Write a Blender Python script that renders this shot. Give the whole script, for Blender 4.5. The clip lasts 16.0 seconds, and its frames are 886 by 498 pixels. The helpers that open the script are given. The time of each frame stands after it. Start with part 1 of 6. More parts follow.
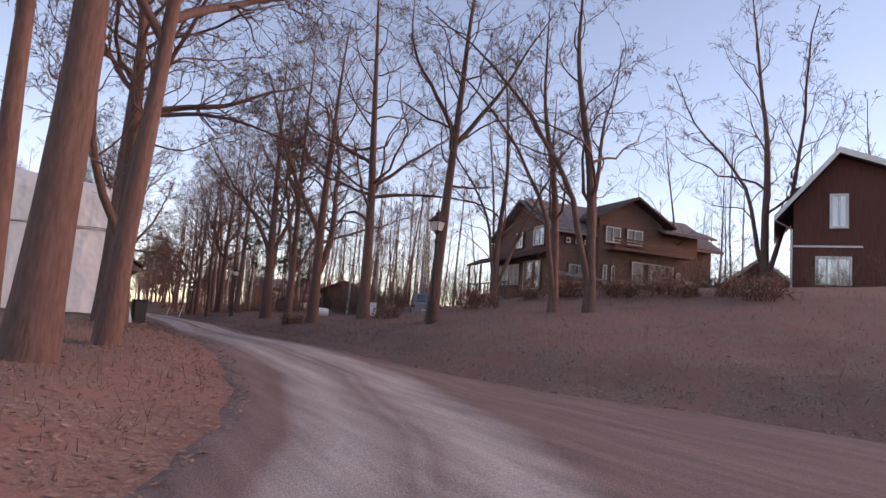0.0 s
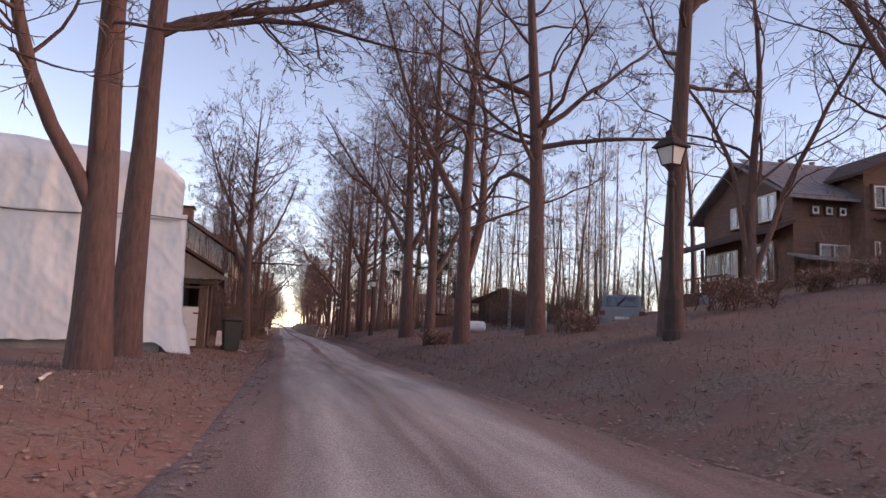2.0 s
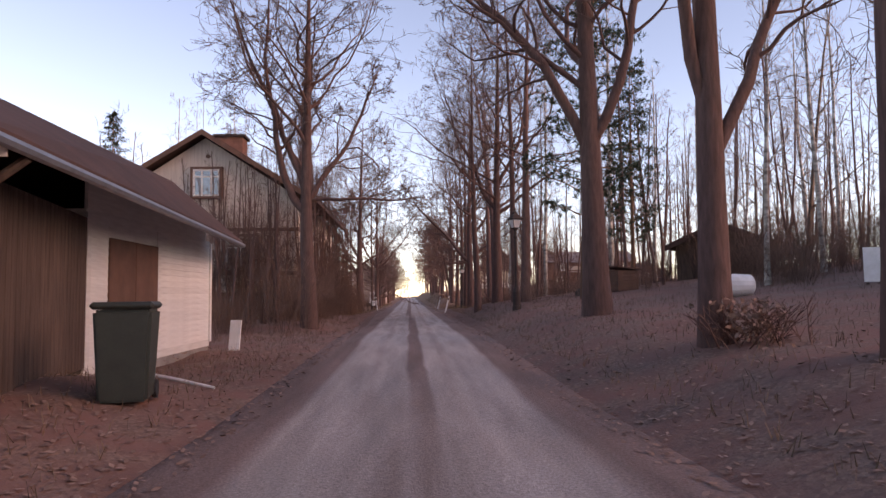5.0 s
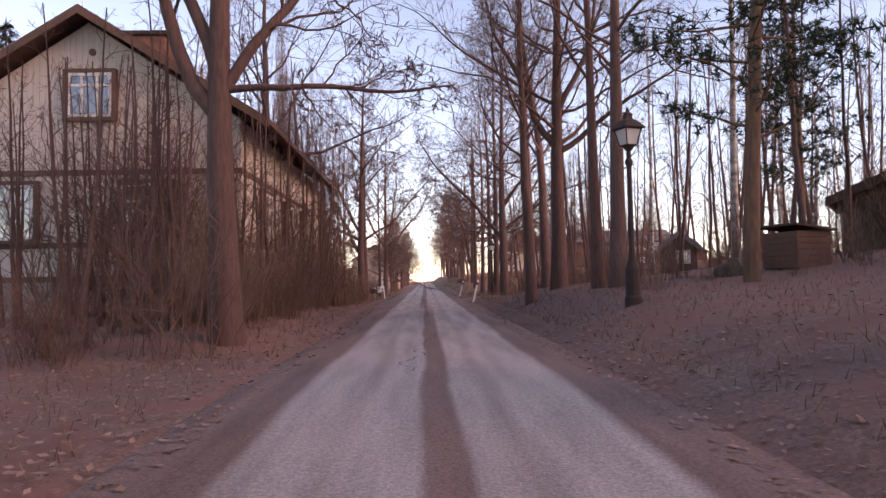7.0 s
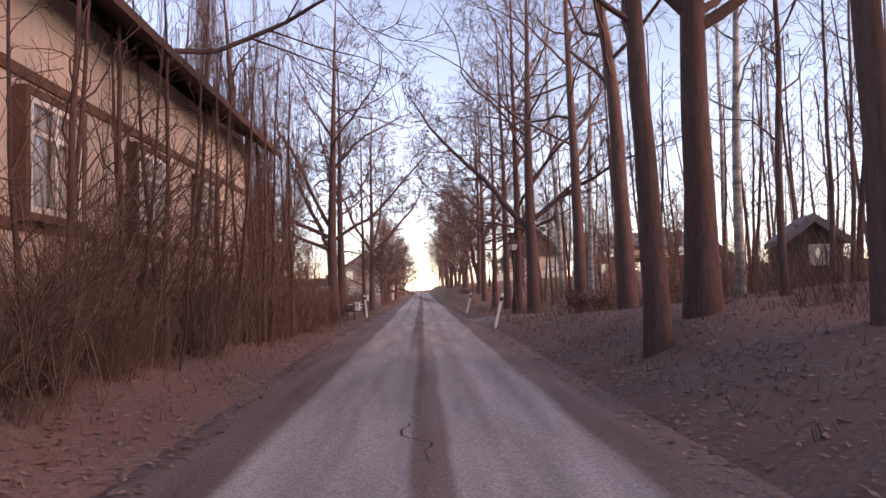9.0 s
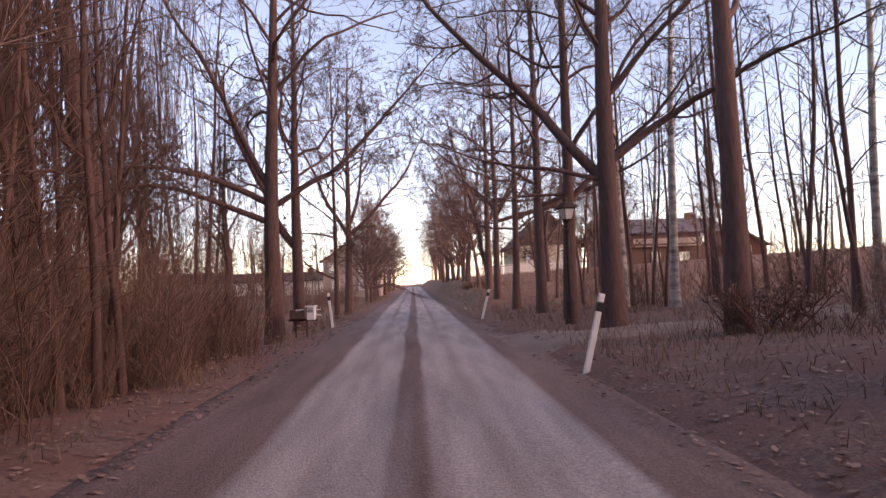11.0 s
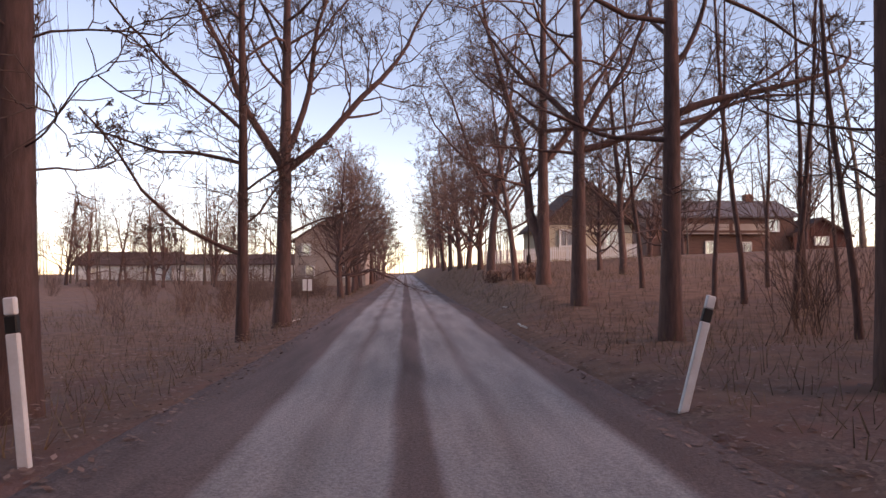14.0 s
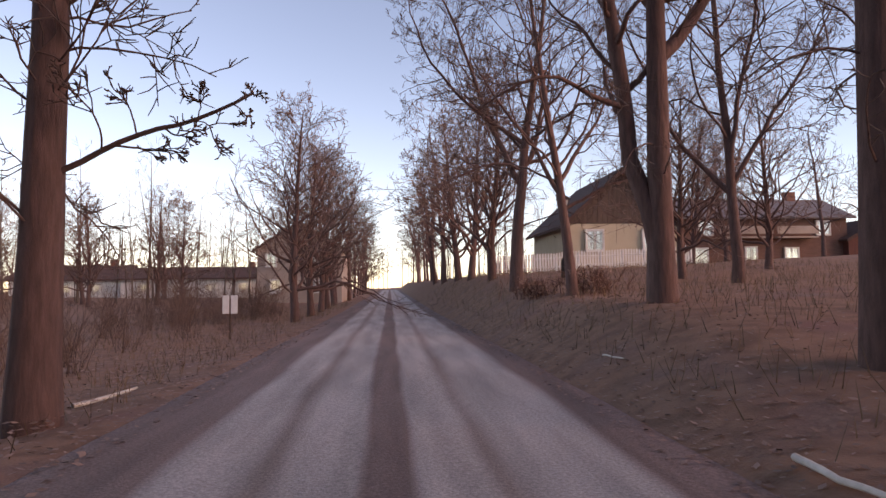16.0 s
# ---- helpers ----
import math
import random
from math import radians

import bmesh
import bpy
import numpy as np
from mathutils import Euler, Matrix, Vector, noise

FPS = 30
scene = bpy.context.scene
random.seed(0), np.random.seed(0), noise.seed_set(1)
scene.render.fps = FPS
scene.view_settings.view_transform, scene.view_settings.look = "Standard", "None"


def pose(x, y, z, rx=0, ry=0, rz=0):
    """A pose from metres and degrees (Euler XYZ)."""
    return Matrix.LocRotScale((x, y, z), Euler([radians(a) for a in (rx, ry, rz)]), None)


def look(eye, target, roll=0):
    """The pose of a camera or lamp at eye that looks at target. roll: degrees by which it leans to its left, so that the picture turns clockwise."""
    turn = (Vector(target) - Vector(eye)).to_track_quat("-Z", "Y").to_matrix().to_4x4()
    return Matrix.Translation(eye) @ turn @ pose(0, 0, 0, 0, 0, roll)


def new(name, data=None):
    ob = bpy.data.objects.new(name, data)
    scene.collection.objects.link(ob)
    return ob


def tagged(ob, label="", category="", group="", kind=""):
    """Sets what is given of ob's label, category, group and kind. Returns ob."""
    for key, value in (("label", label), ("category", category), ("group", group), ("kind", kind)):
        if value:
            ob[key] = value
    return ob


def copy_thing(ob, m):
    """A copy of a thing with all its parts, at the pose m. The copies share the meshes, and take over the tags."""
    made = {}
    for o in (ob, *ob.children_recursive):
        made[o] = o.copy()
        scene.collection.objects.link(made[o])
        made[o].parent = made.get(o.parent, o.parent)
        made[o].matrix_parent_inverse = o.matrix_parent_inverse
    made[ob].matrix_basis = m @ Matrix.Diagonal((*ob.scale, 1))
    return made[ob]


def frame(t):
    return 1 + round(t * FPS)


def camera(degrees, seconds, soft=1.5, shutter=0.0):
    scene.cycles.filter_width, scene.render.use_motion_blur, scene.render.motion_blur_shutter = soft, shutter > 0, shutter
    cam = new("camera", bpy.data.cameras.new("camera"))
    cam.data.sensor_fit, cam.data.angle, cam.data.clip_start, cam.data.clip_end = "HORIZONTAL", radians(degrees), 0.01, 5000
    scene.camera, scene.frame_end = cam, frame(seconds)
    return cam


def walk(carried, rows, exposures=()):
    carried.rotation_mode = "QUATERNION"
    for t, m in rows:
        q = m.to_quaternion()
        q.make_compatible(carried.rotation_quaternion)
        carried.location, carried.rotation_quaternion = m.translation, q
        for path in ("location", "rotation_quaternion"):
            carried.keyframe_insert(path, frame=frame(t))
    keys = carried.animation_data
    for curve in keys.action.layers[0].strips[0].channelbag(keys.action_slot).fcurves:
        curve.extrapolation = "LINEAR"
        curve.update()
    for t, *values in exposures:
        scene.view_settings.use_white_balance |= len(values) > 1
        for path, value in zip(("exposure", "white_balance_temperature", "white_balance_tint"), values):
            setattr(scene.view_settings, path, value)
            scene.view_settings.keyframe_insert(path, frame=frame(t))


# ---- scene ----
cam = camera(67.0, 16.0)
PATH = [
    (0, (-4.591, -10.5, 0.785), (-3.698, -8.726, 1.021), 4.3),
    (0.5, (-3.576, -8.264, 0.808), (-2.766, -6.453, 1.061), 3.5),
    (1, (-2.675, -5.955, 0.82), (-1.968, -4.102, 1.079), 2.8),
    (1.5, (-1.95, -3.552, 0.854), (-1.351, -1.662, 1.112), 1.9),
    (2, (-1.423, -1.039, 0.894), (-0.966, 0.892, 1.142), 2.2),
    (2.5, (-0.882, 1.451, 0.934), (-0.574, 3.416, 1.142), 3.5),
    (3, (-0.556, 4.065, 0.983), (-0.323, 6.042, 1.173), 3.1),
    (3.5, (-0.322, 6.697, 1.081), (-0.159, 8.683, 1.252), 1.2),
    (4, (-0.174, 9.338, 1.135), (-0.045, 11.327, 1.29), 0.3),
    (4.2, (-0.126, 10.453, 1.139), (-0.003, 12.444, 1.286), 0.0),
    (6.3, (0.042, 21.956, 1.005), (0.129, 23.95, 1.137), -1.2),
    (6.5, (0.032, 23.067, 1.015), (0.11, 25.062, 1.133), -1.0),
    (7, (-0.009, 25.807, 1.06), (0.047, 27.804, 1.154), -1.1),
    (7.5, (0.019, 28.535, 1.126), (0.055, 30.533, 1.223), -0.8),
    (8, (0.054, 31.266, 1.191), (0.09, 33.263, 1.294), -1.0),
    (8.2, (0.065, 32.361, 1.208), (0.113, 34.357, 1.318), -1.1),
    (10.3, (0.035, 44.017, 1.231), (0.113, 46.012, 1.354), -1.9),
    (10.5, (0.028, 45.127, 1.238), (0.111, 47.122, 1.354), -2.0),
    (11, (-0.007, 47.865, 1.264), (0.085, 49.861, 1.365), -1.9),
    (11.5, (-0.064, 50.663, 1.242), (0.049, 52.658, 1.329), -1.5),
    (12, (-0.094, 53.506, 1.218), (0.02, 55.502, 1.289), -0.8),
    (12.5, (-0.141, 56.378, 1.205), (-0.027, 58.374, 1.266), -0.4),
    (13, (-0.156, 59.211, 1.214), (-0.059, 61.207, 1.283), 0.3),
    (13.5, (-0.157, 62.108, 1.23), (-0.072, 64.105, 1.302), 0.6),
    (14, (-0.134, 64.92, 1.215), (-0.02, 66.916, 1.284), -0.2),
    (14.5, (-0.136, 67.681, 1.191), (0.0, 69.676, 1.257), -0.6),
    (15, (-0.134, 70.468, 1.153), (0.011, 72.461, 1.232), -0.8),
    (15.5, (-0.1, 73.287, 1.118), (0.059, 75.279, 1.219), -0.6),
    (16, (-0.009, 76.051, 1.092), (0.15, 78.041, 1.205), -0.6),
]
walk(cam, [(t, look(eye, target, roll)) for t, eye, target, roll in PATH],
     [(0.0, 1.55, 9600, 29), (4.0, 1.63, 9700, 31), (6.5, 1.92, 9900, 34), (8.0, 2.05, 9900, 34), (11.5, 1.9, 9900, 34), (13.0, 1.68, 9900, 33), (14.5, 1.5, 9700, 31), (16.0, 1.45, 9700, 30)])

# ---- world, sun, exposure ----
SUN_AZ = radians(112)     # clockwise from +y
SUN_EL = radians(16)
world = bpy.data.worlds.new("sky")
world.use_nodes = True
scene.world = world
wn = world.node_tree.nodes
sky = wn.new("ShaderNodeTexSky")
sky.sky_type = "NISHITA"
sky.sun_disc = False
sky.sun_elevation, sky.sun_rotation = SUN_EL, SUN_AZ
sky.altitude, sky.air_density, sky.dust_density, sky.ozone_density = 100, 0.7, 0.0, 1.9
world.node_tree.links.new(sky.outputs[0], wn["Background"].inputs[0])
wn["Background"].inputs[1].default_value = 0.13
sun = new("sun", bpy.data.lights.new("sun", "SUN"))
sun.data.energy, sun.data.angle, sun.data.color = 1.35, radians(40), (1.0, 0.72, 0.62)
sun.matrix_world = look((0, 0, 0), (-math.sin(SUN_AZ) * math.cos(SUN_EL), -math.cos(SUN_AZ) * math.cos(SUN_EL), -math.sin(SUN_EL)))


# ---- materials ----
def mat(name, c1, c2=None, scale=4.0, rough=0.8, bump=0.2, fine=60.0, metal=0.0, stretch=(1, 1, 1), vary=0.0, island=0.0, spec=0.3):
    """A surface with two scales of noise, bump and an optional change of tone from object to object or piece to piece."""
    m = bpy.data.materials.new(name)
    m.use_nodes = True
    n, l = m.node_tree.nodes, m.node_tree.links
    b = n["Principled BSDF"]
    b.inputs["Roughness"].default_value, b.inputs["Metallic"].default_value = rough, metal
    b.inputs["Specular IOR Level"].default_value = spec
    c2 = c2 or tuple(v * 0.7 for v in c1)
    tc, mp = n.new("ShaderNodeTexCoord"), n.new("ShaderNodeMapping")
    mp.inputs["Scale"].default_value = stretch
    l.new(tc.outputs["Object"], mp.inputs[0])
    big, small = n.new("ShaderNodeTexNoise"), n.new("ShaderNodeTexNoise")
    big.inputs["Scale"].default_value, big.inputs["Detail"].default_value = scale, 5
    small.inputs["Scale"].default_value, small.inputs["Detail"].default_value = fine, 3
    for t in (big, small):
        l.new(mp.outputs[0], t.inputs["Vector"])
    add = n.new("ShaderNodeMath")
    add.operation = "MULTIPLY_ADD"
    add.inputs[1].default_value = 0.35
    l.new(small.outputs["Fac"], add.inputs[0])
    l.new(big.outputs["Fac"], add.inputs[2])
    rng = n.new("ShaderNodeMapRange")
    rng.inputs["From Min"].default_value, rng.inputs["From Max"].default_value = 0.45, 0.9
    l.new(add.outputs[0], rng.inputs["Value"])
    mix = n.new("ShaderNodeMix")
    mix.data_type = "RGBA"
    mix.inputs["A"].default_value, mix.inputs["B"].default_value = (*c1, 1), (*c2, 1)
    l.new(rng.outputs[0], mix.inputs["Factor"])
    out = mix.outputs["Result"]
    if vary or island:
        hsv = n.new("ShaderNodeHueSaturation")
        src = n.new("ShaderNodeObjectInfo").outputs["Random"] if vary else n.new("ShaderNodeNewGeometry").outputs["Random Per Island"]
        vr = n.new("ShaderNodeMapRange")
        k = vary or island
        vr.inputs["To Min"].default_value, vr.inputs["To Max"].default_value = 1 - k, 1 + k
        l.new(src, vr.inputs["Value"])
        l.new(vr.outputs[0], hsv.inputs["Value"])
        l.new(out, hsv.inputs["Color"])
        out = hsv.outputs[0]
    l.new(out, b.inputs["Base Color"])
    if bump:
        bp = n.new("ShaderNodeBump")
        bp.inputs["Strength"].default_value, bp.inputs["Distance"].default_value = bump, 0.02
        l.new(add.outputs[0], bp.inputs["Height"])
        l.new(bp.outputs[0], b.inputs["Normal"])
    return m


def glass(name, tint=(0.9, 0.95, 1.0), rough=0.02):
    m = bpy.data.materials.new(name)
    m.use_nodes = True
    b = m.node_tree.nodes["Principled BSDF"]
    b.inputs["Base Color"].default_value = (0.02, 0.025, 0.03, 1)
    b.inputs["Roughness"].default_value = rough
    b.inputs["Specular IOR Level"].default_value = 1.0
    b.inputs["IOR"].default_value = 1.9
    b.inputs["Coat Weight"].default_value = 1.0
    b.inputs["Coat Roughness"].default_value = 0.02
    return m


M_BARK = mat("bark", (0.158, 0.093, 0.083), (0.088, 0.053, 0.048), 3, 0.95, 1.0, 30, stretch=(6, 6, 1.2), vary=0.15)
M_TWIG = mat("twig_bark", (0.15, 0.1, 0.085), (0.085, 0.056, 0.05), 2, 0.9, 0.0, 20, vary=0.15)
# paler twig bark: haze on far crowns and sun on birches put into the colour
M_SUNHAZETWIG = mat("sun_haze_twig_bark", (0.24, 0.155, 0.13), (0.14, 0.09, 0.075), 2, 0.9, 0.0, 20, vary=0.15)
M_BIRCH = mat("birch_bark", (0.55, 0.52, 0.47), (0.10, 0.085, 0.08), 1.4, 0.8, 0.3, 9, stretch=(1.5, 1.5, 4))
M_PINE = mat("pine_bark", (0.22, 0.12, 0.075), (0.10, 0.065, 0.05), 3, 0.95, 0.7, 25, stretch=(5, 5, 1))
M_NEEDLE = mat("pine_needles", (0.035, 0.055, 0.03), (0.02, 0.035, 0.022), 3, 0.7, 0.0, island=0.3)
M_LEAF = mat("dry_oak_leaf", (0.33, 0.215, 0.175), (0.19, 0.12, 0.097), 3, 0.8, 0.0, island=0.3)
M_THICKET = mat("thicket_twig", (0.2, 0.125, 0.1), (0.11, 0.07, 0.058), 1.0, 0.9, 0.0, 20, island=0.25)
M_WOODS = mat("far_woods_bark", (0.15, 0.115, 0.095), (0.085, 0.065, 0.055), 0.6, 0.9, 0.0, 8, island=0.3)
M_GRASS = mat("dry_grass", (0.23, 0.155, 0.098), (0.125, 0.083, 0.053), 0.7, 0.9, 0.0, 9, island=0.35)
M_DEADGRASS = mat("withered_grass", (0.2, 0.135, 0.095), (0.12, 0.08, 0.058), 0.7, 0.9, 0.0, 9, island=0.35)
M_TARP = mat("white_tarpaulin", (0.74, 0.74, 0.75), (0.62, 0.62, 0.64), 0.8, 0.45, 0.35, 5)
M_WHITE = mat("white_painted_board", (0.74, 0.73, 0.70), (0.60, 0.58, 0.55), 2.0, 0.65, 0.15, 40, stretch=(1, 1, 8), vary=0.06)
M_CREAM = mat("pale_painted_plank_wall", (0.60, 0.51, 0.45), (0.50, 0.42, 0.37), 1.5, 0.8, 0.25, 30, stretch=(8, 8, 0.6))
M_TRIMBROWN = mat("brown_painted_trim", (0.17, 0.09, 0.065), (0.11, 0.06, 0.045), 3, 0.7, 0.1, 40)
M_DARKWOOD = mat("dark_weathered_wood", (0.14, 0.095, 0.075), (0.075, 0.05, 0.042), 2, 0.9, 0.4, 30, stretch=(6, 6, 0.8), vary=0.15)
M_BROWNHOUSE = mat("brown_stained_cladding", (0.20, 0.105, 0.082), (0.135, 0.072, 0.058), 1.2, 0.8, 0.25, 25, stretch=(1, 1, 7))
M_RED = mat("red_brown_boards", (0.15, 0.055, 0.045), (0.10, 0.04, 0.033), 1.5, 0.85, 0.3, 25, stretch=(8, 8, 0.6))
M_ROOF = mat("brown_felt_roof", (0.11, 0.06, 0.05), (0.07, 0.042, 0.037), 2, 0.9, 0.3, 50)
M_TILE = mat("grey_tile_roof", (0.22, 0.195, 0.2), (0.13, 0.115, 0.12), 3, 0.75, 0.4, 25, vary=0.2)
M_GLASS = glass("window_glass")
# white cloth that brightens panes in place of the sky's reflection
M_SKYCURTAIN = mat("sky_pale_curtain", (0.72, 0.72, 0.70), (0.55, 0.55, 0.55), 2.5, 0.9, 0.2, 10, stretch=(6, 6, 0.3))
M_STONE = mat("plinth_stone", (0.30, 0.27, 0.25), (0.20, 0.18, 0.17), 2, 0.9, 0.5, 20)
M_BRICK = mat("chimney_brick", (0.26, 0.12, 0.085), (0.17, 0.08, 0.06), 4, 0.9, 0.4, 30)
M_IRON = mat("black_painted_iron", (0.06, 0.04, 0.036), (0.035, 0.025, 0.023), 6, 0.75, 0.1, 60, spec=0.25)
M_LANTERN = mat("frosted_lantern_pane", (0.5, 0.5, 0.5), (0.42, 0.42, 0.42), 4, 0.3, 0.05, 20)
M_POST = mat("white_plastic_post", (0.80, 0.80, 0.80), (0.66, 0.65, 0.63), 5, 0.5, 0.05, 40)
M_BLACK = mat("black_band", (0.03, 0.03, 0.03), (0.02, 0.02, 0.02), 5, 0.5, 0.0)
M_BIN = mat("dark_green_plastic", (0.035, 0.045, 0.035), (0.025, 0.03, 0.025), 5, 0.5, 0.1, 40, spec=0.5)
M_STEEL = mat("galvanised_steel", (0.45, 0.46, 0.47), (0.35, 0.36, 0.37), 6, 0.4, 0.05, 50, metal=0.9)
M_CARGREY = mat("grey_car_cover", (0.24, 0.26, 0.29), (0.18, 0.20, 0.23), 1.5, 0.5, 0.3, 10)
M_YELLOW = mat("yellow_plaster", (0.52, 0.44, 0.32), (0.45, 0.37, 0.27), 1.2, 0.85, 0.1, 20)
M_PALE = mat("pale_plaster", (0.42, 0.34, 0.29), (0.34, 0.27, 0.23), 1.2, 0.85, 0.1, 20)
M_REDPAINT = mat("red_enamel_paint", (0.22, 0.05, 0.045), (0.16, 0.04, 0.04), 6, 0.5, 0.05)
M_PEELED = mat("peeled_birch_branch", (0.72, 0.68, 0.62), (0.5, 0.45, 0.4), 5, 0.8, 0.2, 30)
M_RUBBER = mat("black_rubber", (0.03, 0.03, 0.032), (0.02, 0.02, 0.02), 8, 0.8, 0.1)


def ground_material():
    """Dark soil and dead grass under a thin litter of brown leaves."""
    m = bpy.data.materials.new("leaf_strewn_ground")
    m.use_nodes = True
    n, l = m.node_tree.nodes, m.node_tree.links
    b = n["Principled BSDF"]
    b.inputs["Roughness"].default_value = 0.95
    b.inputs["Specular IOR Level"].default_value = 0.15
    geo = n.new("ShaderNodeNewGeometry")
    def noise_at(s, d=5):
        t = n.new("ShaderNodeTexNoise")
        t.inputs["Scale"].default_value, t.inputs["Detail"].default_value = s, d
        l.new(geo.outputs["Position"], t.inputs["Vector"])
        return t.outputs["Fac"]
    def blend(fac, a, c, lo=0.4, hi=0.65):
        r = n.new("ShaderNodeMapRange")
        r.inputs["From Min"].default_value, r.inputs["From Max"].default_value = lo, hi
        l.new(fac, r.inputs["Value"])
        x = n.new("ShaderNodeMix")
        x.data_type = "RGBA"
        for key, v in (("A", a), ("B", c)):
            if isinstance(v, tuple):
                x.inputs[key].default_value = (*v, 1)
            else:
                l.new(v, x.inputs[key])
        l.new(r.outputs[0], x.inputs["Factor"])
        return x.outputs["Result"]
    soil = blend(noise_at(0.35), (0.255, 0.136, 0.114), (0.195, 0.11, 0.092))
    vor = n.new("ShaderNodeTexVoronoi")
    vor.inputs["Scale"].default_value = 30
    l.new(geo.outputs["Position"], vor.inputs["Vector"])
    leaf = blend(vor.outputs["Color"], (0.17, 0.11, 0.094), (0.28, 0.185, 0.15), 0.2, 0.9)
    col = blend(noise_at(1.3, 6), soil, leaf, 0.38, 0.62)
    # dry grass takes over in the open field further along
    sep = n.new("ShaderNodeSeparateXYZ")
    l.new(geo.outputs["Position"], sep.inputs[0])
    far = n.new("ShaderNodeMapRange")
    far.inputs["From Min"].default_value, far.inputs["From Max"].default_value = 55, 78
    l.new(sep.outputs["Y"], far.inputs["Value"])
    wob = n.new("ShaderNodeMath")
    wob.operation = "MULTIPLY"
    l.new(far.outputs[0], wob.inputs[0])
    l.new(noise_at(0.8, 6), wob.inputs[1])
    grass = blend(noise_at(3.0, 8), (0.30, 0.168, 0.118), (0.20, 0.112, 0.078))
    col = blend(wob.outputs[0], col, grass, 0.28, 0.5)
    l.new(col, b.inputs["Base Color"])
    bp = n.new("ShaderNodeBump")
    bp.inputs["Strength"].default_value, bp.inputs["Distance"].default_value = 0.6, 0.018
    l.new(noise_at(38, 5), bp.inputs["Height"])
    l.new(bp.outputs[0], b.inputs["Normal"])
    return m


def road_material():
    """Packed grey gravel with paler wheel tracks, a dark damp strip between them and dark loose shoulders."""
    m = bpy.data.materials.new("packed_gravel_road")
    m.use_nodes = True
    n, l = m.node_tree.nodes, m.node_tree.links
    b = n["Principled BSDF"]
    b.inputs["Roughness"].default_value = 0.85
    b.inputs["Specular IOR Level"].default_value = 0.25
    geo, sep = n.new("ShaderNodeNewGeometry"), n.new("ShaderNodeSeparateXYZ")
    att = n.new("ShaderNodeAttribute")
    att.attribute_name = "across"
    l.new(geo.outputs["Position"], sep.inputs[0])
    def tex(scale, detail, sy):
        mp = n.new("ShaderNodeMapping")
        mp.inputs["Scale"].default_value = (1, sy, 1)
        l.new(geo.outputs["Position"], mp.inputs[0])
        t = n.new("ShaderNodeTexNoise")
        t.inputs["Scale"].default_value, t.inputs["Detail"].default_value = scale, detail
        l.new(mp.outputs[0], t.inputs["Vector"])
        return t.outputs["Fac"]
    def math_node(op, a, c):
        k = n.new("ShaderNodeMath")
        k.operation = op
        for i, v in enumerate((a, c)):
            if isinstance(v, (int, float)):
                k.inputs[i].default_value = v
            else:
                l.new(v, k.inputs[i])
        return k.outputs[0]
    # metres from the middle of the road, bent a little by noise
    bent = math_node("ADD", att.outputs["Fac"], math_node("MULTIPLY", math_node("SUBTRACT", tex(1.1, 9, 0.22), 0.5), 0.22))
    pos = n.new("ShaderNodeMapRange")
    pos.inputs["From Min"].default_value, pos.inputs["From Max"].default_value = -2.5, 2.5
    widen = n.new("ShaderNodeMapRange")
    widen.inputs["From Min"].default_value, widen.inputs["From Max"].default_value = 60, 82
    widen.inputs["To Min"].default_value, widen.inputs["To Max"].default_value = 0.96, 0.78
    l.new(sep.outputs["Y"], widen.inputs["Value"])
    l.new(math_node("MULTIPLY", bent, widen.outputs[0]), pos.inputs["Value"])
    dark, pale, mid, worn, faint = (0.215, 0.15, 0.135, 1), (0.405, 0.362, 0.345, 1), (0.33, 0.28, 0.262, 1), (0.265, 0.21, 0.192, 1), (0.35, 0.302, 0.284, 1)
    def ramp_of(stops):
        r = n.new("ShaderNodeValToRGB")
        l.new(pos.outputs[0], r.inputs[0])
        e = r.color_ramp.elements
        e[0].position, e[0].color = 0.0, dark
        e[1].position, e[1].color = 1.0, dark
        for p, c in stops:
            e.new(p).color = c
        return r.outputs[0]
    def with_tracks(rut, drift=0.0):
        return ramp_of(((0.238, dark), (0.25, mid), (0.261, pale), (0.345 + drift, pale), (0.368 + drift, rut), (0.395 + drift, pale), (0.462 + drift, pale), (0.474 + drift, dark), (0.518 + drift, dark),
                        (0.53 + drift, pale), (0.568, pale), (0.588, rut), (0.615, pale), (0.726, pale), (0.737, mid), (0.749, dark)))
    plain = ramp_of(((0.215, dark), (0.25, mid), (0.33, pale), (0.42, mid), (0.455, worn), (0.475, mid), (0.5, worn), (0.53, mid), (0.62, pale), (0.72, mid), (0.775, dark)))
    def blend(y0, y1, first, then):
        along = n.new("ShaderNodeMapRange")
        along.inputs["From Min"].default_value, along.inputs["From Max"].default_value = y0, y1
        l.new(sep.outputs["Y"], along.inputs["Value"])
        x = n.new("ShaderNodeMix")
        x.data_type = "RGBA"
        for key, v in (("Factor", along.outputs[0]), ("A", first), ("B", then)):
            l.new(v, x.inputs[key])
        return x.outputs["Result"]
    tone = blend(68, 78, blend(42, 58, blend(19, 27, plain, with_tracks(faint)), with_tracks(faint, -0.032)), with_tracks(worn, -0.022))
    streak = n.new("ShaderNodeMapRange")
    streak.inputs["From Min"].default_value, streak.inputs["From Max"].default_value = 0.3, 0.72
    streak.inputs["To Min"].default_value, streak.inputs["To Max"].default_value = 0.72, 1.18
    l.new(tex(3.2, 8, 0.10), streak.inputs["Value"])
    grit = n.new("ShaderNodeMapRange")
    grit.inputs["From Min"].default_value, grit.inputs["From Max"].default_value = 0.3, 0.7
